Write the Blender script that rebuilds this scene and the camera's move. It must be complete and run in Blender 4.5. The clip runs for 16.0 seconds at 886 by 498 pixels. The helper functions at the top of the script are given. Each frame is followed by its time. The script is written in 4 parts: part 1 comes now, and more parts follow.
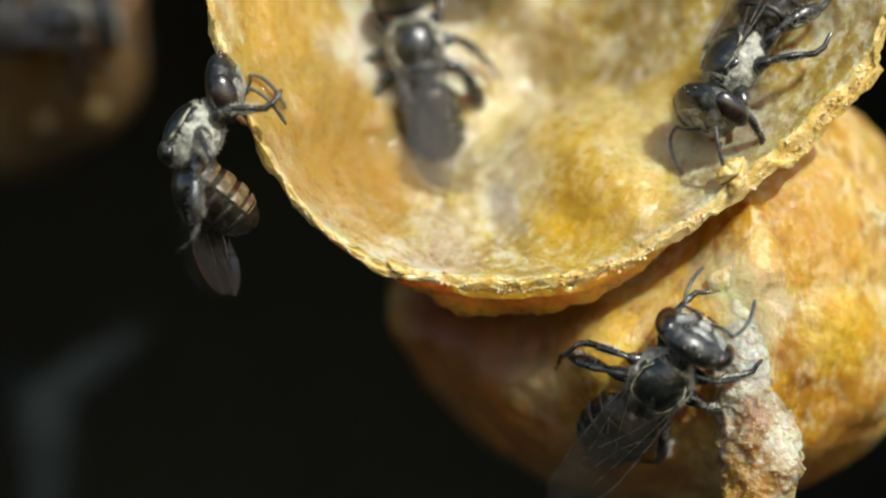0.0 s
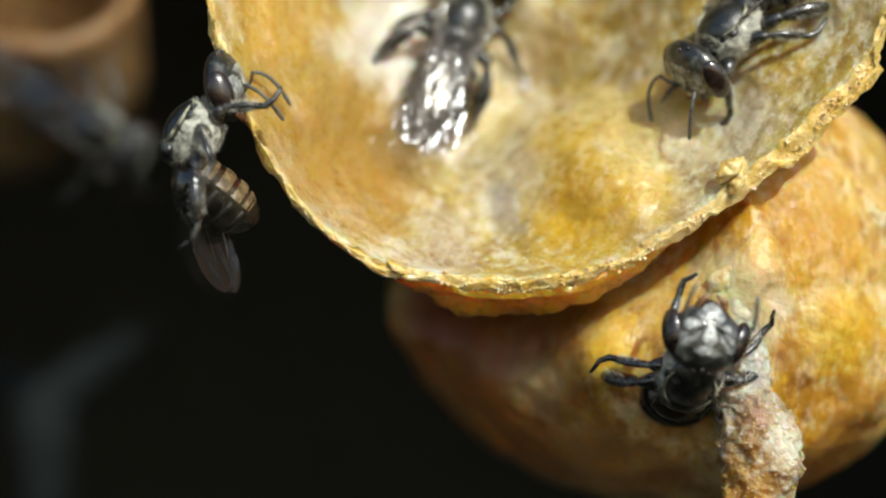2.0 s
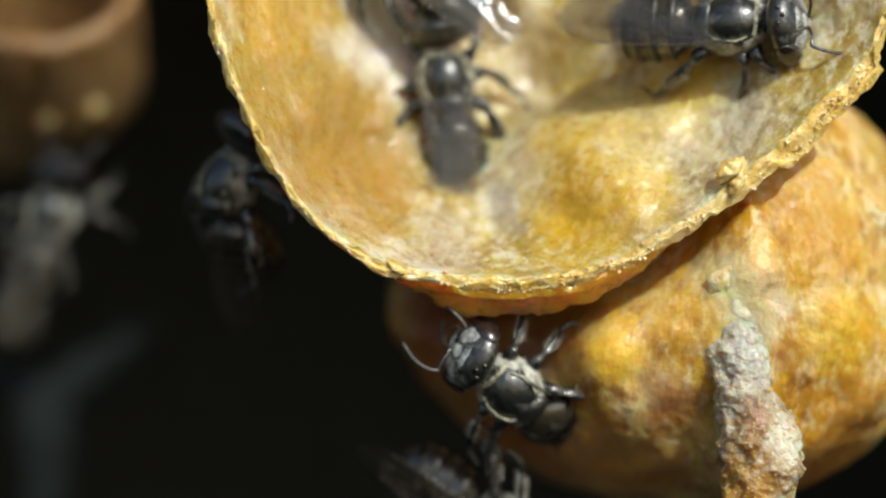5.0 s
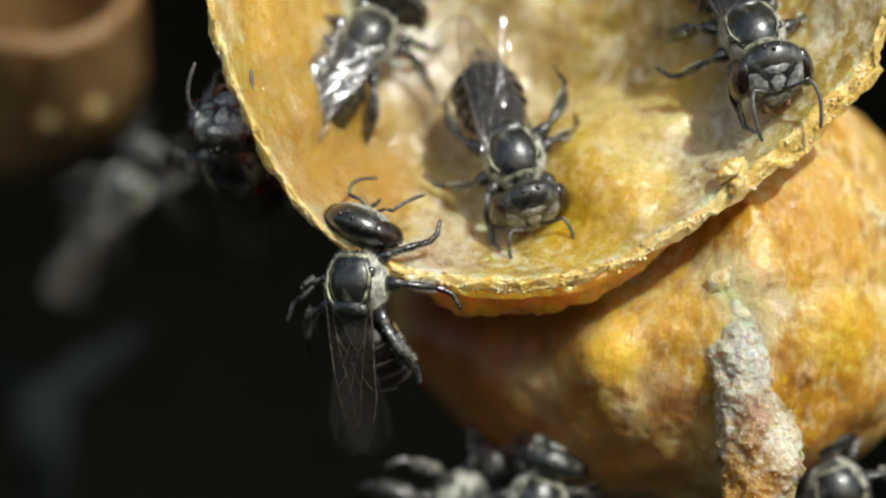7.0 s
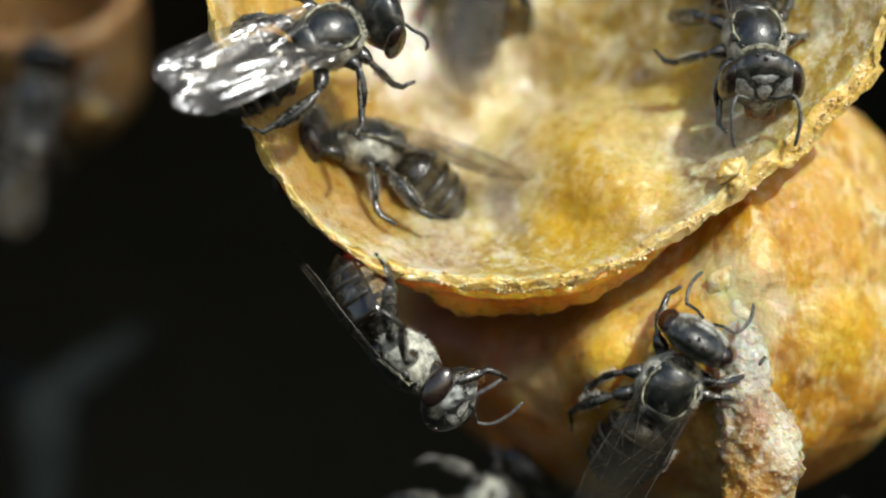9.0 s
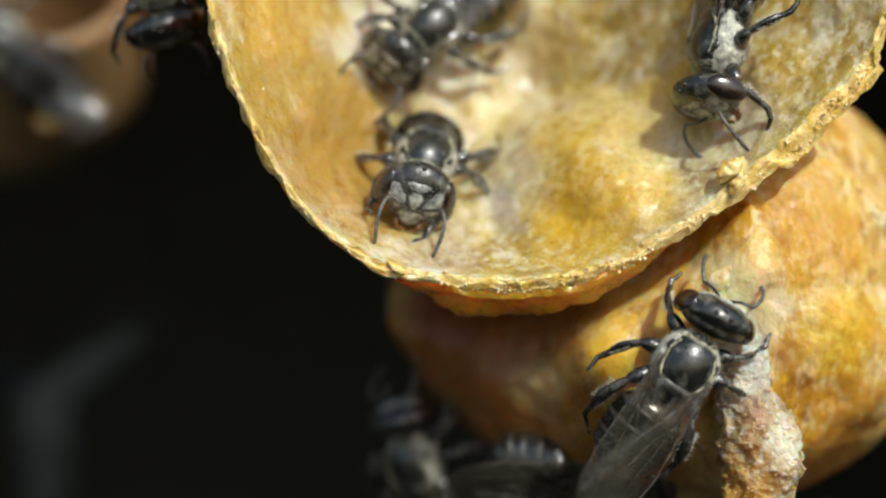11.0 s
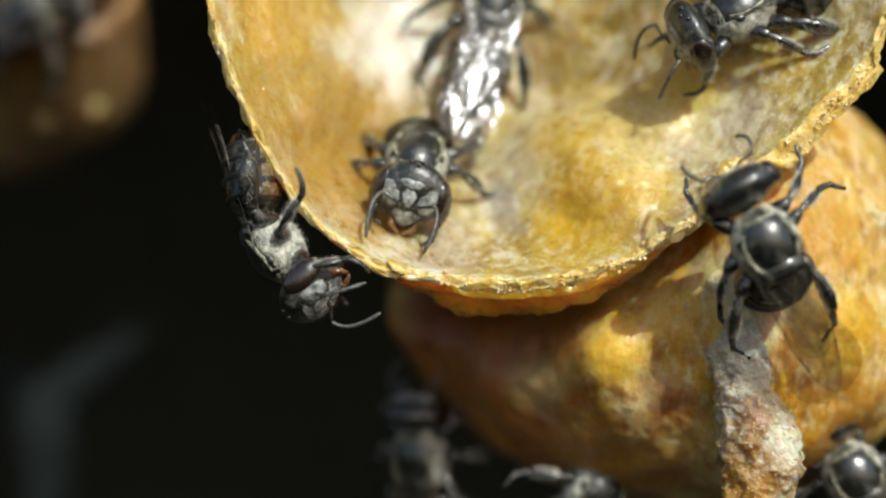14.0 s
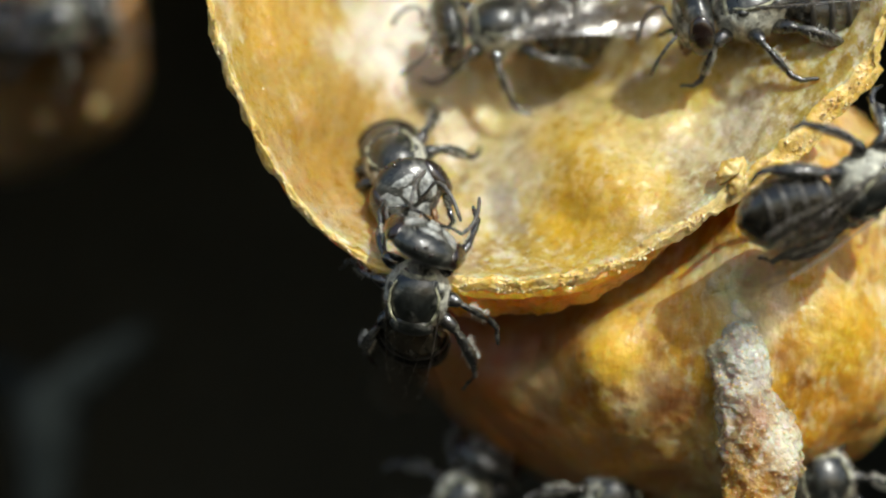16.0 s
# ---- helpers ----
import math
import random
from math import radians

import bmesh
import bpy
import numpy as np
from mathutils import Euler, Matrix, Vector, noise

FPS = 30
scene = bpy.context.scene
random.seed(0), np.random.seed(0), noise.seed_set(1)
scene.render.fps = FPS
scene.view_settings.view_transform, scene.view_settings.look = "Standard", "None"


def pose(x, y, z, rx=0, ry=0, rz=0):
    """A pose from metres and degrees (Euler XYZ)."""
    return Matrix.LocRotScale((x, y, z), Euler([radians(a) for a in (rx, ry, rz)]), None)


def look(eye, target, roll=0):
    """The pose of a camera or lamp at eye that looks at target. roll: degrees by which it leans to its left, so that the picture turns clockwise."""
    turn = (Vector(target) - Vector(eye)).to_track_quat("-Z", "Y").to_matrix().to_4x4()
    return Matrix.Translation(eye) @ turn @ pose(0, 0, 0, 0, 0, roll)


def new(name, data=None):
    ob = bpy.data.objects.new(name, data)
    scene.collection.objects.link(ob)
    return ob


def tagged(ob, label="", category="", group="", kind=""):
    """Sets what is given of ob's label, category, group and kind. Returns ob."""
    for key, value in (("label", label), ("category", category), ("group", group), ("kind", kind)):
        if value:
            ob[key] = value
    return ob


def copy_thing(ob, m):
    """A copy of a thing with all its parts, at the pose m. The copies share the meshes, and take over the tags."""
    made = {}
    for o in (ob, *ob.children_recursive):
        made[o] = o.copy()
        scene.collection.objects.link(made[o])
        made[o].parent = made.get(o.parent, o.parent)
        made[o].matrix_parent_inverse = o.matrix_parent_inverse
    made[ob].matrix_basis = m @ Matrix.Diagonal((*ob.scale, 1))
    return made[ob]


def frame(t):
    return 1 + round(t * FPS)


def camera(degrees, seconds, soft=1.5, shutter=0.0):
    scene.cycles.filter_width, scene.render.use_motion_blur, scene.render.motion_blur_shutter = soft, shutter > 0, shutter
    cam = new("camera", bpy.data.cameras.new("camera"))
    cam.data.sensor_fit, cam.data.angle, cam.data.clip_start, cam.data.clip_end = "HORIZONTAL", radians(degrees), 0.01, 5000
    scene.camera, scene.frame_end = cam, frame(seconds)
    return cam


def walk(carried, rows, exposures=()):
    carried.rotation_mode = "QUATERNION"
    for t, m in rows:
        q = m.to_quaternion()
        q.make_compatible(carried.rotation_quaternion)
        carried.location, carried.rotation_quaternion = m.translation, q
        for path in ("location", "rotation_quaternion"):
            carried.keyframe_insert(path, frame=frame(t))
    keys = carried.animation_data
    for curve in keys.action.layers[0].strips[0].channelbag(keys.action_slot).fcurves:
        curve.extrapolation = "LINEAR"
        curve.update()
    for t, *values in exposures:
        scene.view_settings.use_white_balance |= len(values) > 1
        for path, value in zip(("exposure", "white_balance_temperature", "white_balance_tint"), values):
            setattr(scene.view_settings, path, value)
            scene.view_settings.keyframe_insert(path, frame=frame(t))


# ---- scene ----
# ---- camera ----
# A macro view of bees at wax nest tubes; the bees are about 4 mm long.
MM = 0.001
cam = camera(30.0, 16.0, soft=2.1)
cam.data.dof.use_dof = True
cam.data.dof.focus_distance = 33.5 * MM
cam.data.dof.aperture_fstop = 34.0
EYE = pose(0, -33.6 * MM, 0, 90, 0, 0)
walk(cam, [(0.0, EYE), (16.0, EYE)])
scene.view_settings.exposure = 0.14

# ---- light ----
TO_SUN = Vector((0.52, -1.0, 0.90)).normalized()
world = bpy.data.worlds.new("sky")
scene.world = world
world.use_nodes = True
_sky = world.node_tree.nodes.new("ShaderNodeTexSky")
_sky.sky_type = "NISHITA"
_sky.sun_disc = False
_sky.dust_density = 1.6
_sky.sun_elevation = math.asin(TO_SUN.z)
_sky.sun_rotation = math.atan2(TO_SUN.x, TO_SUN.y)
_bg = world.node_tree.nodes["Background"]
_bg.inputs["Strength"].default_value = 0.13
world.node_tree.links.new(_sky.outputs["Color"], _bg.inputs["Color"])
_sun = bpy.data.lights.new("sun", "SUN")
_sun.energy = 3.4
_sun.angle = radians(0.6)
_sun.color = (0.965, 1.0, 0.985)
sun = new("sun", _sun)
sun.matrix_world = look(TO_SUN * 0.5, (0, 0, 0))


# ---- materials ----
class Mat:
    """A node material with a few short cuts; coordinates are in millimetres."""

    def __init__(self, name):
        self.m = bpy.data.materials.new(name)
        self.m.use_nodes = True
        self.t = self.m.node_tree
        self.bsdf = self.t.nodes["Principled BSDF"]
        co = self.add("ShaderNodeTexCoord")
        mp = self.add("ShaderNodeMapping")
        mp.inputs["Scale"].default_value = (1000, 1000, 1000)
        self.link(co.outputs["Object"], mp.inputs["Vector"])
        self.co = mp.outputs["Vector"]

    def add(self, kind):
        return self.t.nodes.new(kind)

    def link(self, a, b):
        self.t.links.new(a, b)

    def noise(self, scale, detail=4, rough=0.55, distort=0.0):
        n = self.add("ShaderNodeTexNoise")
        n.inputs["Scale"].default_value = scale
        n.inputs["Detail"].default_value = detail
        n.inputs["Roughness"].default_value = rough
        n.inputs["Distortion"].default_value = distort
        self.link(self.co, n.inputs["Vector"])
        return n.outputs["Fac"]

    def cells(self, scale):
        n = self.add("ShaderNodeTexVoronoi")
        n.inputs["Scale"].default_value = scale
        self.link(self.co, n.inputs["Vector"])
        return n.outputs["Distance"]

    def ramp(self, fac, *stops):
        n = self.add("ShaderNodeValToRGB")
        e = n.color_ramp.elements
        while len(e) < len(stops):
            e.new(0.5)
        for el, (p, c) in zip(e, stops):
            el.position = p
            el.color = (*c, 1) if len(c) == 3 else c
        self.link(fac, n.inputs["Fac"])
        return n.outputs["Color"]

    def mix(self, fac, a, b):
        n = self.add("ShaderNodeMix")
        n.data_type = "RGBA"
        for sock, v in ((n.inputs["Factor"], fac), (n.inputs["A"], a), (n.inputs["B"], b)):
            if isinstance(v, bpy.types.NodeSocket):
                self.link(v, sock)
            elif isinstance(v, tuple):
                sock.default_value = (*v, 1)
            else:
                sock.default_value = v
        for s in n.inputs:
            if s.type == "RGBA" and s.name in "AB":
                v = a if s.name == "A" else b
                if isinstance(v, bpy.types.NodeSocket):
                    self.link(v, s)
                else:
                    s.default_value = (*v, 1)
        return [o for o in n.outputs if o.type == "RGBA"][0]

    def bump(self, height, depth, strength=1.0, under=None):
        n = self.add("ShaderNodeBump")
        n.inputs["Distance"].default_value = depth * MM
        n.inputs["Strength"].default_value = strength
        self.link(height, n.inputs["Height"])
        if under is not None:
            self.link(under, n.inputs["Normal"])
        return n.outputs["Normal"]

    def set(self, **k):
        for key, v in k.items():
            s = self.bsdf.inputs[key.replace("_", " ")]
            if isinstance(v, bpy.types.NodeSocket):
                self.link(v, s)
            elif isinstance(v, tuple) and s.type == "RGBA":
                s.default_value = (*v, 1)
            else:
                s.default_value = v
        return self.m


def wax(name, dark, mid, light, pale, grain=0.03, sss=0.75, gloss=0.42, stains_and_shade=(), size=1.3, streak=1.0, bleed=0.42, flecks=0.75, shine=0.45, wet=0.3, beads=5.0, depth=0.9):
    """Cerumen: wax and resin in ochre, streaked and granular; spots of stain and of painted shade are (x, z, radius,
    colour, weight) in mm.
    """
    w = Mat(name)
    w.co.node.inputs["Scale"].default_value = (1000, 1000, 1000 * streak)
    big = w.noise(0.35, 3, 0.5, 0.6)
    med = w.noise(size, 6, 0.66, 0.15)
    fine = w.noise(7.0, 3, 0.55)
    base = w.ramp(med, (0.33, dark), (0.46, mid), (0.57, light), (0.68, pale))
    wide = w.ramp(big, (0.36, mid), (0.52, light), (0.68, pale))
    col = w.mix(0.45, base, wide)
    film = w.ramp(w.noise(0.8, 5, 0.65), (0.50, (0, 0, 0)), (0.66, (0.7, 0.7, 0.7)))
    col = w.mix(film, col, pale)
    fleck = w.ramp(w.noise(4.6, 4, 0.62, 0.2), (0.51, (0, 0, 0)), (0.61, (flecks,) * 3))
    col = w.mix(fleck, col, pale)
    pits = w.ramp(w.noise(2.6, 4, 0.62), (0.36, (0.8 * flecks,) * 3), (0.47, (0, 0, 0)))
    col = w.mix(pits, col, dark)
    grime = w.ramp(w.noise(1.1, 6, 0.7), (0.34, (0.55, 0.55, 0.55)), (0.46, (0, 0, 0)))
    col = w.mix(grime, col, dark)
    even = w.add("ShaderNodeVectorMath")
    even.operation = "MULTIPLY"
    even.inputs[1].default_value = (1, 1, 1 / streak)
    w.link(w.co, even.inputs[0])
    w.co = even.outputs[0]
    for x, z, radius, colour, weight in stains_and_shade:
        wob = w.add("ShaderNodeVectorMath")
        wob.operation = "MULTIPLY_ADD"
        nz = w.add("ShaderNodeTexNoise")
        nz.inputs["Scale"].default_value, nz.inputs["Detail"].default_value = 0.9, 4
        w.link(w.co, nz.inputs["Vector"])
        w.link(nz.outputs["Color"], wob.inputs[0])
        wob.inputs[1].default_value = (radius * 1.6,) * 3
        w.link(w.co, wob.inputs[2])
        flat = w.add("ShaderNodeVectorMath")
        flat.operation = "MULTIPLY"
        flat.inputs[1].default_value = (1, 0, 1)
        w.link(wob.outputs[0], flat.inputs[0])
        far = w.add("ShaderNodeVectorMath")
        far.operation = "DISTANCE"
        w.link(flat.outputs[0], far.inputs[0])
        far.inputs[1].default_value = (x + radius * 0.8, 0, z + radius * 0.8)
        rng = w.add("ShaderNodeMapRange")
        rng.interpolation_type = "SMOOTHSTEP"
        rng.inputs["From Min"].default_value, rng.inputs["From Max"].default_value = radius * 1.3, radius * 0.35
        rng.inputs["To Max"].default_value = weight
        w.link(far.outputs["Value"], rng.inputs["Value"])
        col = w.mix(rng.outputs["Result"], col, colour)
    specks = w.ramp(fine, (0.32, (0.35, 0.3, 0.25)), (0.5, (1, 1, 1)), (0.75, (1.0, 1.0, 1.0)))
    n = w.add("ShaderNodeMix")
    n.data_type, n.blend_type = "RGBA", "MULTIPLY"
    n.inputs[0].default_value = 0.2
    w.link(col, n.inputs[6])
    w.link(specks, n.inputs[7])
    nrm = w.bump(fine, grain)
    nrm = w.bump(w.noise(2.2, 2, 0.4), grain * 4, 0.8, nrm)
    nrm = w.bump(w.noise(5.5, 3, 0.6), grain * 1.8, 0.8, nrm)
    rough = w.ramp(w.noise(5.0, 3), (0.35, (gloss - 0.2,) * 3), (0.65, (gloss + 0.2,) * 3))
    w.set(Base_Color=n.outputs[2], Roughness=rough, Normal=nrm, Subsurface_Weight=sss, Specular_IOR_Level=shine)
    beading = w.bump(w.noise(beads, 2, 0.5, 0.2), 0.13, 1.0)
    w.bsdf.inputs["Coat Weight"].default_value, w.bsdf.inputs["Coat Roughness"].default_value = wet, 0.09
    w.link(beading, w.bsdf.inputs["Coat Normal"])
    w.bsdf.inputs["Subsurface Radius"].default_value = (1.0, bleed, bleed * 0.24)
    w.bsdf.inputs["Subsurface Scale"].default_value = depth * MM
    return w.m


WAX_CUP = wax("ochre_wax", (0.22, 0.11, 0.012), (0.37, 0.24, 0.034), (0.49, 0.362, 0.09), (0.67, 0.61, 0.44), gloss=0.36, size=1.6, grain=0.025, flecks=0.65, depth=0.9, streak=0.7, stains_and_shade=(
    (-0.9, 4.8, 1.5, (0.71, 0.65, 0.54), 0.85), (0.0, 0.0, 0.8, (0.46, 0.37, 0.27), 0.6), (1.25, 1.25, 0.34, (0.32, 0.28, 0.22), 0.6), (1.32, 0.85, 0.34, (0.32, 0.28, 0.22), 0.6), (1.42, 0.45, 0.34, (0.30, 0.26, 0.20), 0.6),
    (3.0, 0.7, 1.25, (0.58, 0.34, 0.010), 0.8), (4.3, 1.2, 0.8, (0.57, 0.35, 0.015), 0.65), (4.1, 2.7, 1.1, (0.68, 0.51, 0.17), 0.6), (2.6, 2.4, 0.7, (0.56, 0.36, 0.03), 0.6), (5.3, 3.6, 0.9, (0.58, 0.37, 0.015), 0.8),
    # Brown spots on the left: ochre wax plus that wall's shade put into colour.
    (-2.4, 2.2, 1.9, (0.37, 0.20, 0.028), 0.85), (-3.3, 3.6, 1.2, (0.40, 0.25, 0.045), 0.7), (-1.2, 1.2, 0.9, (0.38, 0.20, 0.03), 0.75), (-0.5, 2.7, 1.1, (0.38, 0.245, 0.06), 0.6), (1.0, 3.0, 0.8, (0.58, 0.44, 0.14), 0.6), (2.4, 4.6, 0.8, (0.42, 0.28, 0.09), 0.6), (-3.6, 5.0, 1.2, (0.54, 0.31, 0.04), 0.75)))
WAX_BULB = wax("amber_wax", (0.24, 0.085, 0.008), (0.47, 0.235, 0.014), (0.58, 0.345, 0.026), (0.71, 0.57, 0.30), gloss=0.42, sss=0.75, streak=0.5, grain=0.03, bleed=0.26, flecks=0.75, shine=0.32, wet=0.22, beads=5.0, depth=0.7, stains_and_shade=(
    # Dark spots painting the shade under the cup and down the bulb's underside.
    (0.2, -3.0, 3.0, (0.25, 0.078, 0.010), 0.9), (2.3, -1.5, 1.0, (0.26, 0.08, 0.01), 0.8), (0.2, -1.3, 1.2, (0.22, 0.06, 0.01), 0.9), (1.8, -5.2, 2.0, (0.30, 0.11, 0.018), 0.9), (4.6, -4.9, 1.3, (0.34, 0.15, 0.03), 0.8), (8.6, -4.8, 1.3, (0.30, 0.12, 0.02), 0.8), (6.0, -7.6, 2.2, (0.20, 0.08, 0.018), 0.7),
    # Tan and yellow paint sunlit patches; the spot at (4.9, -3.2) the stem's shadow.
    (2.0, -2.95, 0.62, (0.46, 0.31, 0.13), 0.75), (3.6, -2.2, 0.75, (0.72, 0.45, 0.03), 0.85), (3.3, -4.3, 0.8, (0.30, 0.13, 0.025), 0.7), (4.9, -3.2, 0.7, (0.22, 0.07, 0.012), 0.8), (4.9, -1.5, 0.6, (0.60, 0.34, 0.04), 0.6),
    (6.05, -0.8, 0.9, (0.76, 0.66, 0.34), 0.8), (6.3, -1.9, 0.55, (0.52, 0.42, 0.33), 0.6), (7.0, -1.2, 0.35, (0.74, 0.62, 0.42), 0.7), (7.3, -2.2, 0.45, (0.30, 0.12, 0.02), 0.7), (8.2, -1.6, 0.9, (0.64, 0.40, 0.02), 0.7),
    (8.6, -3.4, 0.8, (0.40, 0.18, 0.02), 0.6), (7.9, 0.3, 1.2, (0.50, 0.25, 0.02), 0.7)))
# Saturated orange puts the sun's glow through the thin lip into the colour.
WAX_LIP = wax("glow_orange_wax", (0.46, 0.13, 0.005), (0.70, 0.27, 0.012), (0.78, 0.36, 0.022), (0.80, 0.46, 0.06), gloss=0.34, sss=0.9, grain=0.02, bleed=0.24, flecks=0.3)
WAX_STEM = wax("grey_brown_resin", (0.13, 0.06, 0.014), (0.31, 0.18, 0.06), (0.42, 0.31, 0.145), (0.60, 0.56, 0.43), grain=0.07, gloss=0.22, size=1.8, sss=0.6, bleed=0.3, wet=1.0, beads=9.0, stains_and_shade=(
(5.9, -5.15, 0.9, (0.50, 0.24, 0.025), 0.9), (7.0, -4.0, 0.6, (0.68, 0.62, 0.44), 0.8), (6.2, -2.2, 1.1, (0.47, 0.47, 0.39), 0.8), (6.3, -3.35, 0.4, (0.30, 0.13, 0.05), 0.7)))
WAX_CRUMB = wax("yellow_crumb", (0.64, 0.38, 0.07), (0.70, 0.44, 0.08), (0.76, 0.52, 0.12), (0.84, 0.68, 0.34), gloss=0.24, sss=0.4, bleed=0.5, grain=0.03, size=3.0, flecks=0.3, wet=0.9, beads=9.0, depth=0.12)
WAX_CREAM = wax("cream_wax", (0.46, 0.30, 0.08), (0.62, 0.48, 0.19), (0.68, 0.57, 0.30), (0.76, 0.68, 0.48), gloss=0.4, sss=0.6, grain=0.04, depth=0.4, wet=0.4, beads=7.0)
GLINT = wax("glassy_crumb", (0.50, 0.28, 0.05), (0.66, 0.40, 0.09), (0.74, 0.50, 0.15), (0.86, 0.72, 0.46), gloss=0.24, sss=0.3, grain=0.0, wet=1.0, depth=0.05)
PALE_LUMP = wax("pale_brown_wax", (0.20, 0.12, 0.03), (0.34, 0.22, 0.07), (0.42, 0.28, 0.10), (0.50, 0.36, 0.16))
WAX_DIM = wax("brown_wax", (0.085, 0.04, 0.010), (0.185, 0.09, 0.023), (0.26, 0.14, 0.043), (0.36, 0.23, 0.10), stains_and_shade=((-10.1, 2.9, 3.0, (0.3, 0.2, 0.08), 0.3),))


def chitin(name, low, high, rough, bump=0.006, scale=16, coat=0.0, pits=0.0, dust=0.0):
    """Horny skin: a broad sheen, fine punctures and, where it is polished, a glossy coat."""
    c = Mat(name)
    f = c.noise(scale, 3, 0.6)
    col = c.ramp(f, (0.35, low), (0.72, high))
    if dust:
        col = c.mix(c.ramp(c.noise(2.6, 6, 0.7, 0.3), (0.53, (0, 0, 0)), (0.66, (dust,) * 3)), col, (0.40, 0.385, 0.31))
    r = c.ramp(c.noise(5, 2), (0.3, (rough - 0.06,) * 3), (0.7, (rough + 0.12,) * 3))
    nrm = c.bump(f, bump)
    if pits:
        nrm = c.bump(c.cells(22), pits, 1.0, nrm)
    c.set(Base_Color=col, Roughness=r, Normal=nrm, Specular_IOR_Level=0.7, Specular_Tint=(1.0, 0.98, 0.9))
    c.bsdf.inputs["Coat Weight"].default_value, c.bsdf.inputs["Coat Roughness"].default_value = coat, 0.09
    c.link(nrm, c.bsdf.inputs["Coat Normal"])
    return c.m


BLACK = chitin("black_chitin", (0.004, 0.005, 0.004), (0.022, 0.024, 0.020), 0.32, 0.008, 9, 0.5, 0.003, 0.3)
LEG = chitin("dark_leg_chitin", (0.006, 0.006, 0.005), (0.035, 0.033, 0.028), 0.2, 0.012, 12, 0.8, 0.004, 0.2)
EYE_MAT = chitin("dark_compound_eye", (0.010, 0.006, 0.005), (0.03, 0.017, 0.012), 0.22, 0.003, 40, 0.6)
BELLY = chitin("abdomen_chitin", (0.010, 0.009, 0.006), (0.045, 0.036, 0.022), 0.18, 0.008, 7, 0.8, 0.003, 0.15)
PILE = chitin("grey_pile", (0.12, 0.12, 0.095), (0.74, 0.72, 0.57), 0.55, 0.06, 5.5)
CREAM = chitin("cream_pile", (0.04, 0.04, 0.025), (0.62, 0.60, 0.38), 0.5, 0.06, 5)
FLAGELLUM = chitin("grey_antenna", (0.03, 0.03, 0.028), (0.16, 0.15, 0.13), 0.4, 0.01, 14)
# Pale tone mixes grey down with reflected sky put into the colour.
FACE = chitin("downy_sheen_face", (0.09, 0.095, 0.09), (0.60, 0.61, 0.55), 0.28, 0.03, 7)
HAIR = chitin("pale_hair", (0.48, 0.46, 0.38), (0.78, 0.75, 0.60), 0.5, 0.0, 10)
VEIN = chitin("wing_vein", (0.03, 0.025, 0.018), (0.15, 0.125, 0.095), 0.25, 0.0, 8)
MANDIBLE = chitin("reddish_mandible", (0.12, 0.05, 0.02), (0.34, 0.17, 0.06), 0.25, 0.006, 10)
BAND = chitin("dull_band", (0.010, 0.008, 0.006), (0.035, 0.029, 0.02), 0.4, 0.012, 10)
AMBER = chitin("amber_band", (0.06, 0.040, 0.016), (0.30, 0.21, 0.09), 0.35, 0.01, 8)


def wing_material():
    """A smoky clear membrane, pleated lengthwise, with a thin film's colours."""
    w = Mat("smoky_wing_membrane")
    f = w.noise(1.4, 3)
    col = w.ramp(f, (0.3, (0.025, 0.024, 0.018)), (0.7, (0.10, 0.092, 0.07)))
    crumple = w.bump(w.noise(1.0, 2, 0.45), 0.20)
    w.co.node.inputs["Scale"].default_value = (260, 1000, 1000)
    nrm = w.bump(w.noise(2.8, 2, 0.5, 0.6), 0.11, 1.0, crumple)
    w.set(Base_Color=col, Roughness=0.16, Specular_IOR_Level=0.9, Normal=nrm)
    film = w.add("ShaderNodeMapRange")
    film.inputs["From Min"].default_value, film.inputs["From Max"].default_value = 0.5, 0.75
    film.inputs["To Min"].default_value, film.inputs["To Max"].default_value = 70, 330
    w.link(w.noise(0.45, 1), film.inputs["Value"])
    w.link(film.outputs["Result"], w.bsdf.inputs["Thin Film Thickness"])
    w.bsdf.inputs["IOR"].default_value = 1.65
    w.bsdf.inputs["Coat Weight"].default_value, w.bsdf.inputs["Coat Roughness"].default_value = 1.0, 0.14
    w.link(nrm, w.bsdf.inputs["Coat Normal"])
    w.bsdf.inputs["Thin Film IOR"].default_value = 2.0
    tr = w.add("ShaderNodeBsdfTransparent")
    tr.inputs["Color"].default_value = (0.88, 0.85, 0.80, 1)
    mx = w.add("ShaderNodeMixShader")
    mx.inputs["Fac"].default_value = 0.22
    w.link(tr.outputs[0], mx.inputs[1])
    w.link(w.bsdf.outputs[0], mx.inputs[2])
    w.link(mx.outputs[0], w.t.nodes["Material Output"].inputs["Surface"])
    return w.m


WING = wing_material()


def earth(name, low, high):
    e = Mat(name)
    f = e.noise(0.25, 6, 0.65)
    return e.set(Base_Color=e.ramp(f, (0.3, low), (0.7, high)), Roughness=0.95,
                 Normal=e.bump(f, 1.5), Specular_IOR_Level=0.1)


# Near-black colour stands for the deep shade behind the nest.
BACKDROP = earth("near_black_backdrop", (0.020, 0.021, 0.016), (0.042, 0.043, 0.033))
# Lichen made near-black in place of shade, since the sun reaches it.
DIM_SPRIG = earth("dimmed_lichen", (0.006, 0.008, 0.007), (0.018, 0.022, 0.02))


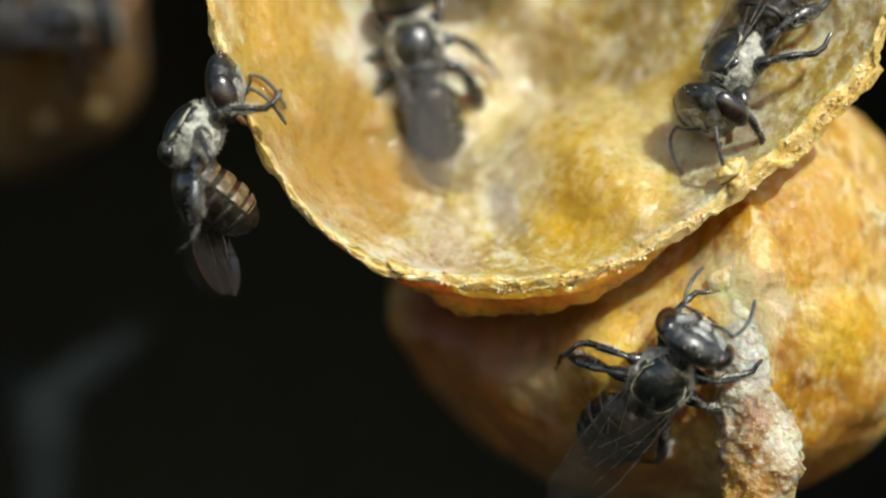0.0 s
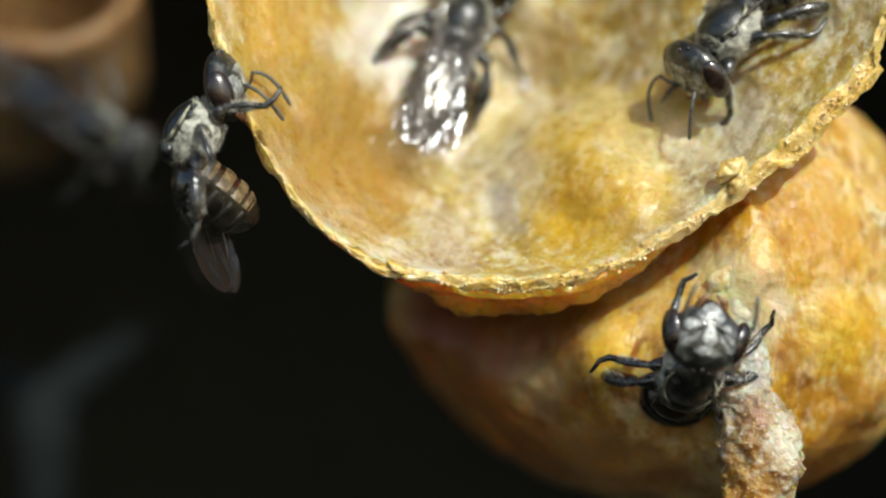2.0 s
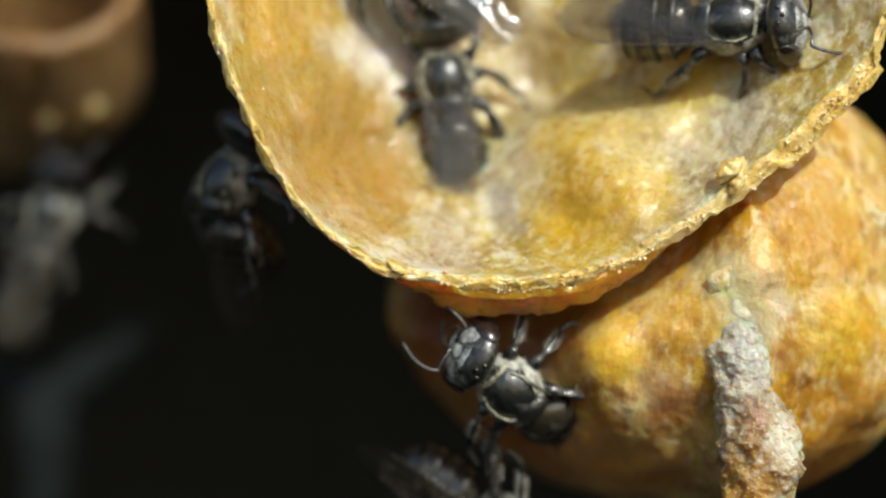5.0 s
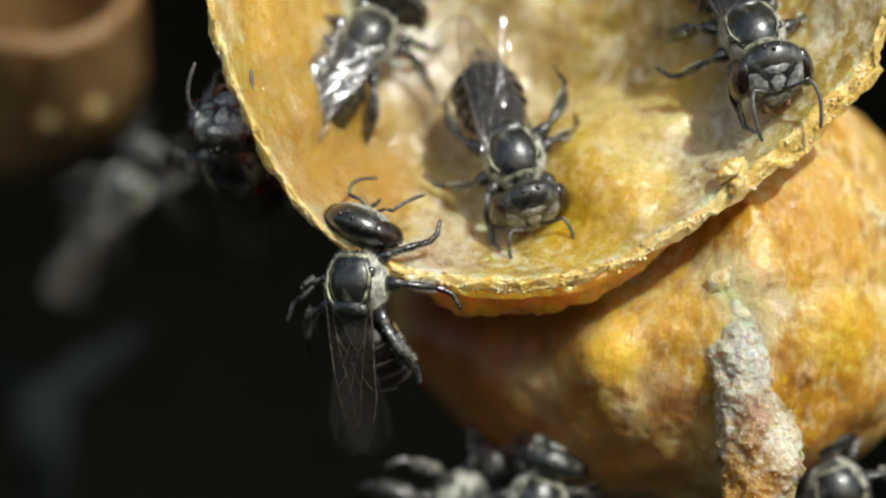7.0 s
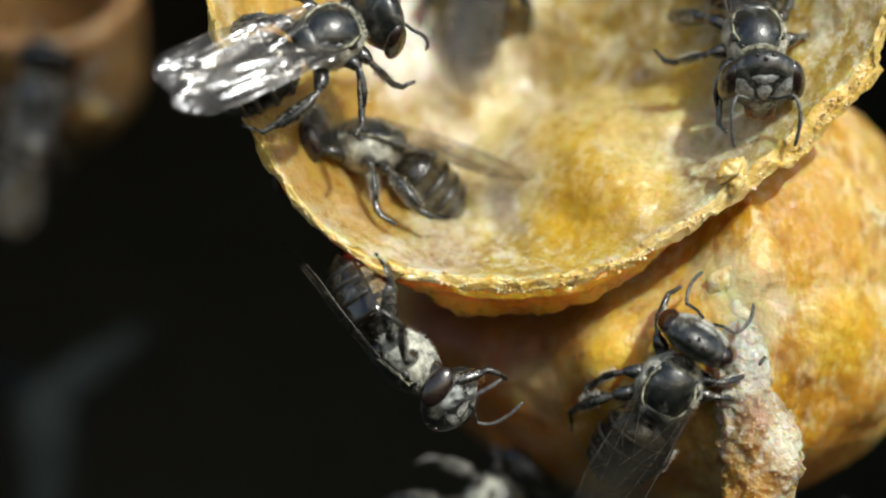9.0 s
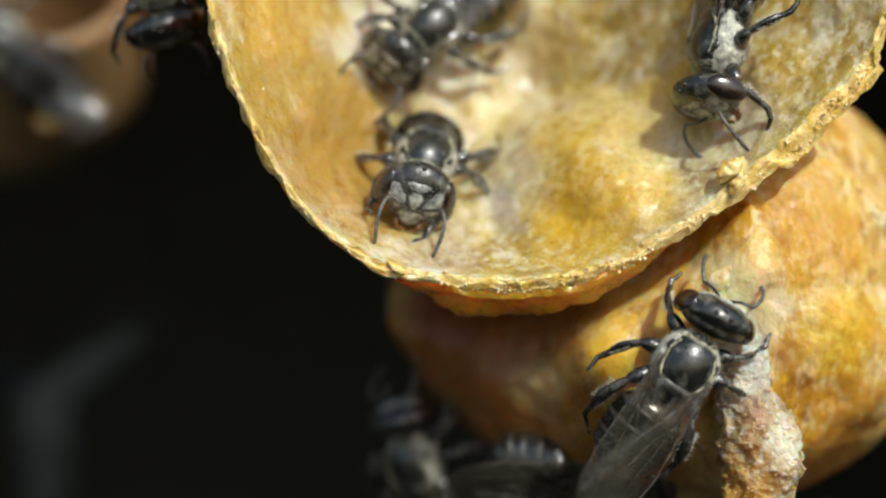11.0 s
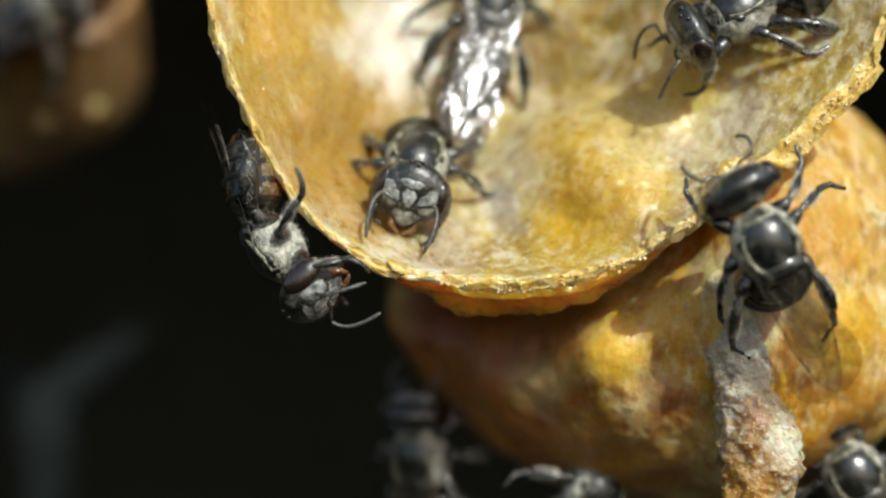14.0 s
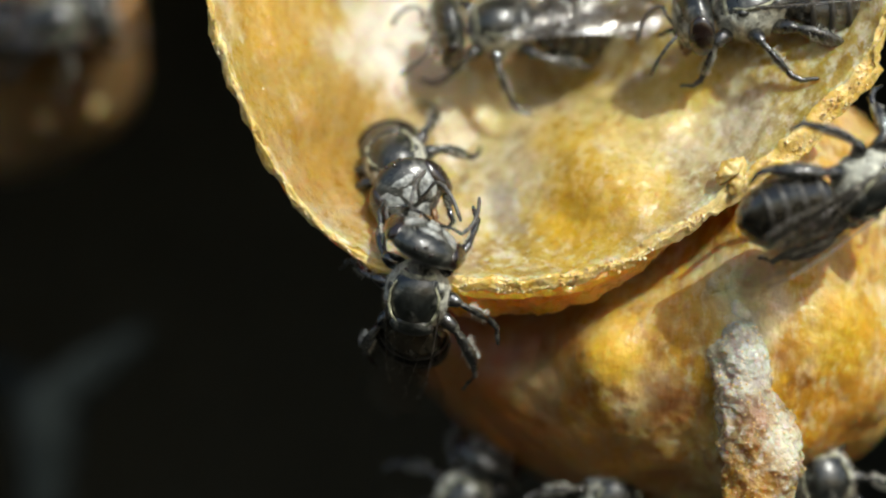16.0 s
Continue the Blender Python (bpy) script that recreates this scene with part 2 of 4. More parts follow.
# ---- mesh helpers ----
def finish(name, bm, material, smooth=True):
    me = bpy.data.meshes.new(name)
    bmesh.ops.recalc_face_normals(bm, faces=bm.faces[:])
    bm.to_mesh(me)
    bm.free()
    if smooth:
        me.polygons.foreach_set("use_smooth", [True] * len(me.polygons))
    me.materials.append(material)
    return me


def part(name, bm, material, parent, label="", kind="", at=None, smooth=True):
    ob = new(name, finish(name, bm, material, smooth))
    ob.parent = parent
    if at is not None:
        ob.matrix_basis = at
    return tagged(ob, label, kind=kind)


def sheet(rows, closed=True, cap_start=False, cap_end=False):
    """A bmesh skin over rows of points (each row a ring)."""
    bm = bmesh.new()
    vs = [[bm.verts.new(p) for p in r] for r in rows]
    n = len(rows[0])
    for a, b in zip(vs, vs[1:]):
        for i in range(n if closed else n - 1):
            j = (i + 1) % n
            bm.faces.new((a[i], a[j], b[j], b[i]))
    if cap_start:
        bm.faces.new(vs[0])
    if cap_end:
        bm.faces.new(vs[-1])
    return bm


def tube(points, radii, n=10, squash=1.0, side=Vector((0, 1, 0))):
    """A tapered limb through points (mm) with rounded ends; squash flattens it across side."""
    pts = [Vector(p) for p in points]
    rows = []
    last = len(pts) - 1
    rings = [(pts[0], pts[1] - pts[0], radii[0], -0.8), *[(p, pts[min(i + 1, last)] - pts[max(i - 1, 0)], radii[i], 0) for i, p in enumerate(pts)],
             (pts[-1], pts[-1] - pts[-2], radii[-1], 0.8)]
    for p, d, r, e in rings:
        d = d.normalized()
        u = side - d * side.dot(d)
        u = u.normalized() if u.length > 1e-4 else d.orthogonal().normalized()
        v = d.cross(u)
        q = p + d * r * e
        rr = r * (0.45 if e else 1.0)
        rows.append([(q + (u * math.cos(t) * squash + v * math.sin(t)) * rr) * MM for t in (2 * math.pi * k / n for k in range(n))])
    return sheet(rows, True, True, True)


def blob(rx, ry, rz, shape=None, nu=28, nv=18):
    """An ellipsoid (mm) about the x axis; shape(p) may move its points."""
    rows = []
    for i in range(nv + 1):
        a = math.pi * (0.02 + 0.96 * i / nv)
        ring = []
        for k in range(nu):
            t = 2 * math.pi * k / nu
            p = Vector((rx * math.cos(a), ry * math.sin(a) * math.cos(t), rz * math.sin(a) * math.sin(t)))
            ring.append((shape(p) if shape else p) * MM)
        rows.append(ring)
    return sheet(rows, True, True, True)


def hairs(spots, length, width, seed):
    """Short pale bristles: spots yields (point, normal) in mm."""
    rnd = random.Random(seed)
    bm = bmesh.new()
    for p, nrm in spots:
        d = (nrm + Vector((rnd.uniform(-1, 1), rnd.uniform(-1, 1), rnd.uniform(-1, 1))) * 0.5).normalized()
        u = d.orthogonal().normalized() * width
        v = d.cross(u)
        h = length * rnd.uniform(0.5, 1.2)
        base = [bm.verts.new((p - d * 0.02 + o) * MM) for o in (u, -0.5 * u + 0.87 * v, -0.5 * u - 0.87 * v)]
        tip = bm.verts.new((p + d * h) * MM)
        for i in range(3):
            bm.faces.new((base[i], base[(i + 1) % 3], tip))
    return bm


# ---- the nest ----
CUP_X, CUP_Z = 1.96, 5.81
RIM = [(0, 7.12), (20, 6.9), (60, 6.6), (100, 6.5), (140, 6.6), (170, 6.7), (186, 6.70), (196, 6.61), (209, 6.60), (217, 6.72), (229, 6.90),
       (238, 6.92), (246, 6.80), (251, 6.60), (260, 6.50), (268, 6.40), (282, 6.25), (291, 6.04), (303, 5.96), (311, 5.86), (325, 6.16), (336, 6.42),
       (342, 6.81), (351, 7.10)]
BULB_C, BULB_R = Vector((6.05, 6.85, -0.8)), Vector((7.35, 6.3, 5.4))


def rim_radius(deg):
    xs = [r[0] for r in RIM]
    ys = [r[1] for r in RIM]
    return sum(float(np.interp((deg + o) % 360, xs + [360], ys + [ys[0]])) for o in (-5, -2.5, 0, 2.5, 5)) / 5


def fractal(x, y, z, scale, octaves=4):
    return noise.fractal(Vector((x, y, z)) * scale, 0.9, 2.1, octaves)


BULB_EAST = 5.75


def bulb_front(x, z):
    k = 1 - ((x - BULB_C.x) / (BULB_R.x if x < BULB_C.x else BULB_EAST)) ** 2 - ((z - BULB_C.z) / BULB_R.z) ** 2
    return BULB_C.y - BULB_R.y * math.sqrt(k) if k > 0 else 30.0


def bowl_depth(x, z, s):
    y = 4.7 * (1 - 0.40 * max(0.0, min(1.0, (x - 2.5) / 4))) * (1 - s ** 2.6)
    lim = bulb_front(x, z) - 0.35
    k = 0.8
    h = max(0.0, min(1.0, 0.5 + 0.5 * (lim - y) / k))
    y = lim * (1 - h) + y * h - k * h * (1 - h)
    return max(y, 0.0) if s > 0.9 else y


def build_cup():
    """The open trumpet of wax: inner wall, crumbly lip, outer wall and the neck that runs back into the added backdrop
    box.
    """
    cup = tagged(new("nest_entrance_cup"), "wide open ochre wax nest entrance with a thin crumbly rim", "bee nest")
    n = 420
    ang = [360 * k / n for k in range(n)]
    rr = [rim_radius(a) for a in ang]
    inner, lip, outer = [], [], []
    for i in range(90):
        s = 0.02 + 0.98 * (i / 89) ** 0.8
        ring = []
        for a, r in zip(ang, rr):
            c, q = math.cos(radians(a)), math.sin(radians(a))
            x, z = CUP_X + c * r * s, CUP_Z + q * r * s
            y = bowl_depth(x, z, s) + 7 * max(0.0, 1 - math.hypot(x - CUP_X, z - CUP_Z - 3.4) / 1.6)
            fade = min(1, (1 - s) * 6 + 0.12)
            y += fade * (0.5 * fractal(x, y, z, 0.35, 2) + 0.09 * fractal(x, y, z, 1.3) + 0.015 * fractal(x, y, z, 5.0))
            ring.append(Vector((x, y, z)))
        inner.append(ring)
    wide = []
    for a, r in zip(ang, rr):
        wide.append((2.0 if 320 < a < 343 else 1.4 if 305 < a else 1.0) if 243 < a < 345 else max(0.7, 1 - min(abs(a - 243), abs(a - 345)) / 25))
    for i in range(13):
        u = i / 12
        ring = []
        for k, (a, r) in enumerate(zip(ang, rr)):
            c, q = math.cos(radians(a)), math.sin(radians(a))
            w = 0.26 * wide[k]
            base = inner[-1][k]
            rad = r + w * u
            x, z = CUP_X + c * rad, CUP_Z + q * rad
            y = base.y - 0.06 * math.sin(math.pi * u) + 0.08 * u
            j = 0.13 * fractal(x, u, z, 1.6) + 0.04 * fractal(x, 2 * u, z, 6.0)
            ring.append(Vector((x + c * j * 0.9, y + j, z + q * j * 0.9)))
        lip.append(ring)
    for i in range(70):
        u = i / 69
        ring = []
        for k, (a, r) in enumerate(zip(ang, rr)):
            c, q = math.cos(radians(a)), math.sin(radians(a))
            low = math.sin(math.pi * ((a - 243) / 62) ** 0.75) ** 0.9 if 243 < a < 305 else 0.0
            y = 0.14 + 16 * u ** 1.6
            belly = 0.78 * low * math.exp(-((y - 0.85) / 0.6) ** 2)
            rad = (r + 0.26 * wide[k]) * (1 - 0.62 * min(1, y / 12) ** 1.1) + belly
            x, z = CUP_X + c * rad, CUP_Z + q * rad + 2.2 * max(0, y - 6) / 10
            j = min(1, y * 2) * (0.14 * fractal(x, y, z, 0.9) + 0.04 * fractal(x, y, z, 4.0))
            ring.append(Vector((x + c * j, y, z + q * j)))
        outer.append(ring)
    neck = []
    top = outer[-1]
    mid = sum(top, Vector()) / n
    for i in range(1, 13):
        u = i / 12
        cx = mid + Vector((0, 6 * math.sin(u * 1.5), (50 - mid.z) * u ** 1.6))
        neck.append([cx + Matrix.Rotation(-u * 1.35, 3, "X") @ (p - mid) for p in top])
    scale = lambda rings: [[p * MM for p in r] for r in rings]
    wall = part("wall", sheet(scale(inner + lip[1:] + outer + neck), True, True), WAX_CUP, cup, "mottled ochre wax wall, outside tinted orange like sun glowing through")
    wall.data.materials.append(WAX_LIP)
    inside = (len(inner) + 3) * n
    for face in wall.data.polygons:
        if face.index >= inside and len(face.vertices) == 4:
            face.material_index = 1
    proud = [[p + Vector((0, -0.012, 0)) for p in r] for r in lip]
    part("rim", sheet(scale(proud)), WAX_CRUMB, cup, "thin crumbly yellow rim")
    rnd = random.Random(5)
    bm = bmesh.new()
    for _ in range(1500):
        a = rnd.choice((rnd.uniform(183, 365), rnd.uniform(246, 350), rnd.uniform(250, 345)))
        k = int(a % 360 / 360 * n)
        p = lip[int(rnd.random() ** 0.8 * 12)][k].copy()
        if noise.noise(p * 1.7) < rnd.uniform(-0.5, 0.35) or (a < 246 and rnd.random() < 0.75):
            continue
        size = rnd.choice((0.013, 0.016, 0.020, 0.024, 0.030, 0.042)) * rnd.uniform(0.7, 1.3)
        m = Matrix.LocRotScale((p + Vector((rnd.gauss(0, 0.03), -abs(rnd.gauss(0, 0.02)), rnd.gauss(0, 0.03)))) * MM,
                               Euler((rnd.uniform(0, 6), rnd.uniform(0, 6), 0)), Vector((1, rnd.uniform(0.5, 1), rnd.uniform(0.4, 1.3))) * size * MM)
        bmesh.ops.create_icosphere(bm, subdivisions=1, radius=1, matrix=m)
    for x, y, z, long, size, lean in ((5.84, -0.08, 1.62, 0.36, 0.17, 28), (5.98, -0.06, 1.44, 0.30, 0.14, 62), (-0.95, -0.03, -0.38, 0.20, 0.10, -30)):
        q = rnd.uniform(0, 9)
        flake = blob(long, size, size, lambda p: p * (1 + 0.6 * fractal(p.x + q, p.y, p.z, 3.2, 3) + 0.16 * fractal(p.x + q, p.y, p.z, 8.0)), 44, 40)
        part("wax_flake", flake, WAX_CRUMB, cup, "bright yellow wax flake", at=Matrix.Translation(Vector((x, y, z)) * MM) @ pose(0, 0, 0, 0, -lean, 0))
    part("crumb_crust", bm, GLINT, cup, "glinting wax crumbs on the rim", "stuff", smooth=False)
    return cup


def build_bulb():
    """The rounded lower chamber under the cup."""
    bulb = tagged(new("nest_bulb"), "rounded amber wax chamber below the open cup", "bee nest")
    rows = []
    nu, nv = 300, 150
    for i in range(nv + 1):
        a = math.pi * (0.003 + 0.994 * i / nv)
        ring = []
        for k in range(nu):
            t = 2 * math.pi * k / nu
            full = 1 - 0.4 * max(0.0, min(1.0, -1.5 * math.sin(t)))
            wide = math.sin(a) ** full
            d = Vector((wide * math.cos(t), -math.cos(a), wide * math.sin(t)))
            p = BULB_C + Vector((d.x * (BULB_R.x if d.x < 0 else BULB_EAST), d.y * BULB_R.y, d.z * BULB_R.z))
            j = 0.24 * fractal(p.x, p.y, p.z, 0.4, 2) + 0.05 * fractal(p.x, p.y, p.z, 1.6) + 0.012 * fractal(p.x, p.y, p.z, 6)
            for cx, cz, w, h in ((6.45, -0.55, 0.7, 0.45), (3.3, -2.1, 0.9, 0.22), (8.4, -1.4, 0.6, 0.12)):
                if p.y < 8:
                    j += h * math.exp(-((p.x - cx) ** 2 + (p.z - cz) ** 2) / w ** 2)
            if d.y < 0:
                f = max(0.0, min(1.0, (3.7 - p.x) / 2.4))
                j_back = 1.7 * f * f * (3 - 2 * f) * -d.y * max(0.3, min(1.0, (p.z + 5.5) / 3.0))
            else:
                j_back = 0.0
            if d.y < 0 and p.x < 6.4:
                out = math.hypot(p.x - CUP_X, p.z - CUP_Z) / rim_radius(math.degrees(math.atan2(p.z - CUP_Z, p.x - CUP_X)) % 360)
                j_back += 1.5 * min(1.0, (6.4 - p.x) / 1.2) * math.exp(-((out - 1.05) / 0.13) ** 2)
            ring.append((p + d * j + Vector((0, j_back, 0))) * MM)
        rows.append(ring)
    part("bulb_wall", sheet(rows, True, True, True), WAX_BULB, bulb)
    rnd = random.Random(21)
    for x, z, size, mat in ((6.1, -0.8, 0.62, WAX_CREAM), (6.75, -0.25, 0.4, WAX_CREAM), (9.3, 0.6, 0.26, WAX_CREAM)):
        q = rnd.uniform(0, 9)
        lump = blob(size * 0.45, size, size * 1.15, lambda p: p * (1 + 0.3 * fractal(p.x + q, p.y, p.z, 1.1 / size) + 0.05 * fractal(p.x, p.y + q, p.z, 5.0)), 44, 30)
        part("wax_lump", lump, mat, bulb, at=Matrix.Translation(Vector((x, bulb_front(x, z) + size * 0.12, z)) * MM) @ pose(0, 0, 0, 0, 0, 90))
    return bulb


def build_stem():
    """The gritty column of resin that hangs from the bulb."""
    stem = tagged(new("resin_stem"), "gritty grey-brown resin column hanging from the wax chamber", "resin stem")
    path = [(6.1, 1.2, -1.0), (6.15, 0.86, -1.55), (6.08, 0.60, -2.1), (6.2, 0.45, -2.8), (6.4, 0.30, -3.6), (6.45, 0.2, -4.4), (6.3, 0.2, -5.3), (6.25, 0.5, -6.6), (6.3, 1.6, -8.5), (6.5, 2.6, -11)]
    rad = [0.4, 0.55, 0.62, 0.66, 0.72, 0.78, 0.68, 0.68, 0.7, 0.4]
    rows = []
    m = 200
    for i in range(m + 1):
        u = i / m * (len(path) - 1)
        k = min(int(u), len(path) - 2)
        f = u - k
        f = f * f * (3 - 2 * f)
        c = Vector(path[k]).lerp(Vector(path[k + 1]), u - k)
        r = rad[k] * (1 - f) + rad[k + 1] * f
        ring = []
        for q in range(96):
            t = 2 * math.pi * q / 96
            d = Vector((math.cos(t), math.sin(t), 0))
            p = c + d * r
            lumps = noise.voronoi(p * 3.4)[0][0] + 0.5 * noise.voronoi(p * 7.0)[0][0]
            j = 0.09 * (0.5 - lumps) + 0.22 * fractal(p.x, p.y, p.z, 0.9, 3) + 0.08 * fractal(p.x, p.y, p.z, 3.0, 3) + 0.025 * fractal(p.x, p.y, p.z, 9, 2)
            ring.append((p + d * j) * MM)
        rows.append(ring)
    part("column", sheet(rows, True, True, True), WAX_STEM, stem)
    rnd = random.Random(9)
    bm = bmesh.new()
    for _ in range(700):
        p = rnd.choice(rows[18:146])[rnd.randrange(45, 99) % 96]
        size = rnd.choice((0.01, 0.014, 0.02, 0.03)) * MM
        m = Matrix.LocRotScale(p, Euler((rnd.uniform(0, 6), rnd.uniform(0, 6), 0)), Vector((1, rnd.uniform(0.5, 1), rnd.uniform(0.4, 1.3))) * size)
        bmesh.ops.create_icosphere(bm, subdivisions=1, radius=1, matrix=m)
    part("resin_grit", bm, GLINT, stem, "glinting resin grains", "stuff", smooth=False)
    return stem


def build_far_cup():
    """A second, smaller tube further back in the shade."""
    cup = tagged(new("far_nest_tube"), "small dim brown wax tube with an open dark mouth", "bee nest")
    c, axis = Vector((-11.1, 13.0, 6.75)), Vector((0.05, -0.72, 0.69)).normalized()
    u = axis.orthogonal().normalized()
    v = axis.cross(u)
    prof = [(1.5, -4.0), (1.8, -2.0), (1.9, -0.5), (1.95, 0.3), (2.02, 0.62), (2.2, 0.75), (2.42, 0.66), (2.5, 0.35), (2.5, -0.5), (2.55, -1.4), (2.55, -2.2), (2.4, -3.0), (2.0, -3.6), (1.4, -3.95), (0.3, -4.1)]
    rows = []
    for r, h in prof:
        ring = []
        for k in range(72):
            t = 2 * math.pi * k / 72
            d = u * math.cos(t) + v * math.sin(t)
            p = c + d * r + axis * h
            ring.append((p + d * 0.16 * fractal(p.x, p.y, p.z, 0.8)) * MM)
        rows.append(ring)
    part("tube_wall", sheet(rows, True, True, True), WAX_DIM, cup)
    # Pale lumps added for the two light spots on the tube.
    for turn, h in ((2, -2.0), (34, -1.9)):
        d = Vector((0, -0.69, -0.72)) * math.cos(radians(turn)) + Vector((math.sin(radians(turn)), 0, 0))
        part("wax_wart", blob(0.28, 0.3, 0.3), PALE_LUMP, cup, "pale lump standing for a light spot", at=Matrix.Translation((c + axis * h + d * 2.5) * MM))
    part("neck", tube([c - axis * 3.5, c - axis * 4 + Vector((-2, 6, 0)), (-30, 30, 2), (-61, 40, 4)], [1.5, 1.3, 1.6, 2.5], 16), WAX_DIM, cup)
    return cup


def build_backdrop():
    """Box added to keep the background black: back, unseen sun-blocking roof, floor and two sides."""
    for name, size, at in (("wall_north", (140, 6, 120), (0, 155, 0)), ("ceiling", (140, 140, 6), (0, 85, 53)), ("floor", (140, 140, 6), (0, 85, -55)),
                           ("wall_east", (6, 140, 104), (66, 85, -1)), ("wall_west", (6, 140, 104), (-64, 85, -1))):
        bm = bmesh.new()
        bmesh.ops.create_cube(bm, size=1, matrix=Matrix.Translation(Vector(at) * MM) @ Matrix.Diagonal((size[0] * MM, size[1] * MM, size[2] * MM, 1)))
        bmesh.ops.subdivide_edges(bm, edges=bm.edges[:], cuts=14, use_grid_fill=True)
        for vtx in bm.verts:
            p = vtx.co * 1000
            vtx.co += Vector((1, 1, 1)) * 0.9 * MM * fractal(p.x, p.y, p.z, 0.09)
        tagged(new(name, finish(name, bm, BACKDROP)), "near-black added box that keeps the background dark", "wall", kind="structure")


def build_lichen():
    twig = tagged(new("lichen_sprig"), "forked lichen sprig coloured near-black to look shaded", "lichen")
    y = 24
    part("stalk", tube([(-13.5, y, -14), (-13.9, y, -9.5), (-13.8, y, -5.4)], [0.5, 0.7, 1.2], 12), DIM_SPRIG, twig)
    part("fork", tube([(-13.8, y, -5.6), (-12.3, y, -4.2), (-10.6, y, -3.0)], [1.0, 0.7, 0.35], 12), DIM_SPRIG, twig)
    part("fork", tube([(-13.8, y, -5.6), (-15.3, y, -4.4), (-17.0, y, -3.2)], [1.0, 0.6, 0.3], 12), DIM_SPRIG, twig)
    part("root", tube([(-13.5, y, -13.8), (-14, y + 4, -30), (-14, y + 10, -53)], [0.5, 0.8, 1.2], 10), DIM_SPRIG, twig)


build_backdrop()
build_cup()
build_bulb()
build_stem()
build_far_cup()
build_lichen()


# ---- the bees ----
def scatter(rx, ry, rz, centre, keep, count, seed):
    rnd = random.Random(seed)
    out = []
    while len(out) < count:
        d = Vector((rnd.gauss(0, 1), rnd.gauss(0, 1), rnd.gauss(0, 1))).normalized()
        if keep(d):
            p = Vector((d.x * rx, d.y * ry, d.z * rz))
            out.append((p + Vector(centre), Vector((d.x / rx, d.y / ry, d.z / rz)).normalized()))
    return out


def cap(rx, ry, rz, lo, hi, t0, t1, shape=None, nu=20, nv=10):
    """A patch of an ellipsoid: polar angle lo..hi from +x, turn t0..t1 about x."""
    rows = []
    for i in range(nv + 1):
        a = radians(lo + (hi - lo) * i / nv)
        ring = []
        for k in range(nu + 1):
            t = radians(t0 + (t1 - t0) * k / nu)
            edge = 1 - 0.03 * (max(abs(2 * i / nv - 1), abs(2 * k / nu - 1)) ** 6)
            p = Vector((rx * math.cos(a), ry * math.sin(a) * math.cos(t), rz * math.sin(a) * math.sin(t))) * edge
            ring.append((shape(p) if shape else p) * MM)
        rows.append(ring)
    return sheet(rows, False)


def thorax_shape(p):
    q = p.copy()
    if q.z < 0:
        q.z *= 0.9
    if q.x < 0:
        q.y *= 1 - 0.08 * (q.x / 0.72) ** 2
    return q


HEAD = Vector((0.45, 0.80, 0.74))


def head_shape(p):
    """Broad and domed above, narrowing to the mouth, flatter behind."""
    q = p.copy()
    k = q.z / HEAD.z
    q.y *= 1.0 + 0.06 * k - 0.10 * k * k
    if q.x < 0:
        q.x *= 0.75
    if k < -0.25:
        q.y *= 1 - 0.5 * (-k - 0.25)
        q.x += 0.10 * (-k - 0.25)
    return q


def face_patch(cy, cz, ry, rz, lean=0.0, proud=0.016, n=28, rings=7):
    """A low pad, for felt and painted sheen, that follows the front of the head."""
    rows = []
    for i in range(rings + 1):
        f = 0.03 + 0.97 * i / rings
        ring = []
        for k in range(n):
            t = 2 * math.pi * k / n
            wob = 1 + 0.12 * math.sin(3 * t + cy * 9) + 0.07 * math.sin(7 * t)
            u, v = ry * f * wob * math.cos(t), rz * f * wob * math.sin(t)
            y, z = cy + u * math.cos(lean) - v * math.sin(lean), cz + u * math.sin(lean) + v * math.cos(lean)
            x = HEAD.x * math.sqrt(max(0.01, 1 - (y / HEAD.y) ** 2 - (z / HEAD.z) ** 2))
            q = head_shape(Vector((x, y, z)))
            lift = 1 + proud * (1 - f ** 4) * 2 - 0.008
            ring.append(q * lift * MM)
        rows.append(ring)
    return sheet(rows, True, True)


def abdomen_mesh():
    rows = []
    segs = [(-0.02, 0.14), (0.08, 0.36), (0.22, 0.58), (0.42, 0.69), (0.435, 0.67), (0.75, 0.735), (0.765, 0.71), (1.05, 0.71), (1.065, 0.685), (1.28, 0.62), (1.295, 0.59), (1.46, 0.47), (1.475, 0.44), (1.58, 0.28), (1.64, 0.08)]
    for d, r in segs:
        ring = []
        for k in range(30):
            t = 2 * math.pi * k / 30
            ring.append(Vector((-d * 1.22, r * 1.06 * math.cos(t), r * 0.86 * math.sin(t) - 0.05 * d * d)) * MM)
        rows.append(ring)
    return sheet(rows, True, True, True)


def wing_outline(length, width, n=26):
    """Narrow at the root, broad and bluntly rounded at the end."""
    top, bot = [], []
    for i in range(n + 1):
        u = i / n
        grow = 0.22 + 0.78 * min(1.0, u / 0.72) ** 0.8
        end = math.sqrt(max(0.0, 1 - max(0.0, (u - 0.76) / 0.24) ** 2.4))
        w = width * grow * max(end, 0.05)
        top.append((-length * u, 0.36 * w - 0.05 * width * u))
        bot.append((-length * u, -0.64 * w + 0.03 * width * u))
    return top, bot


def wing_height(x, y, length, width):
    return 0.06 * math.cos(math.pi * y / width) - 0.06 * (x / length) ** 2 + 0.014 * math.sin(3.2 * x + 2.5 * y) + 0.014 * math.sin(8 * (y + 0.05 * math.sin(2 * x)) / (0.45 - x / length))


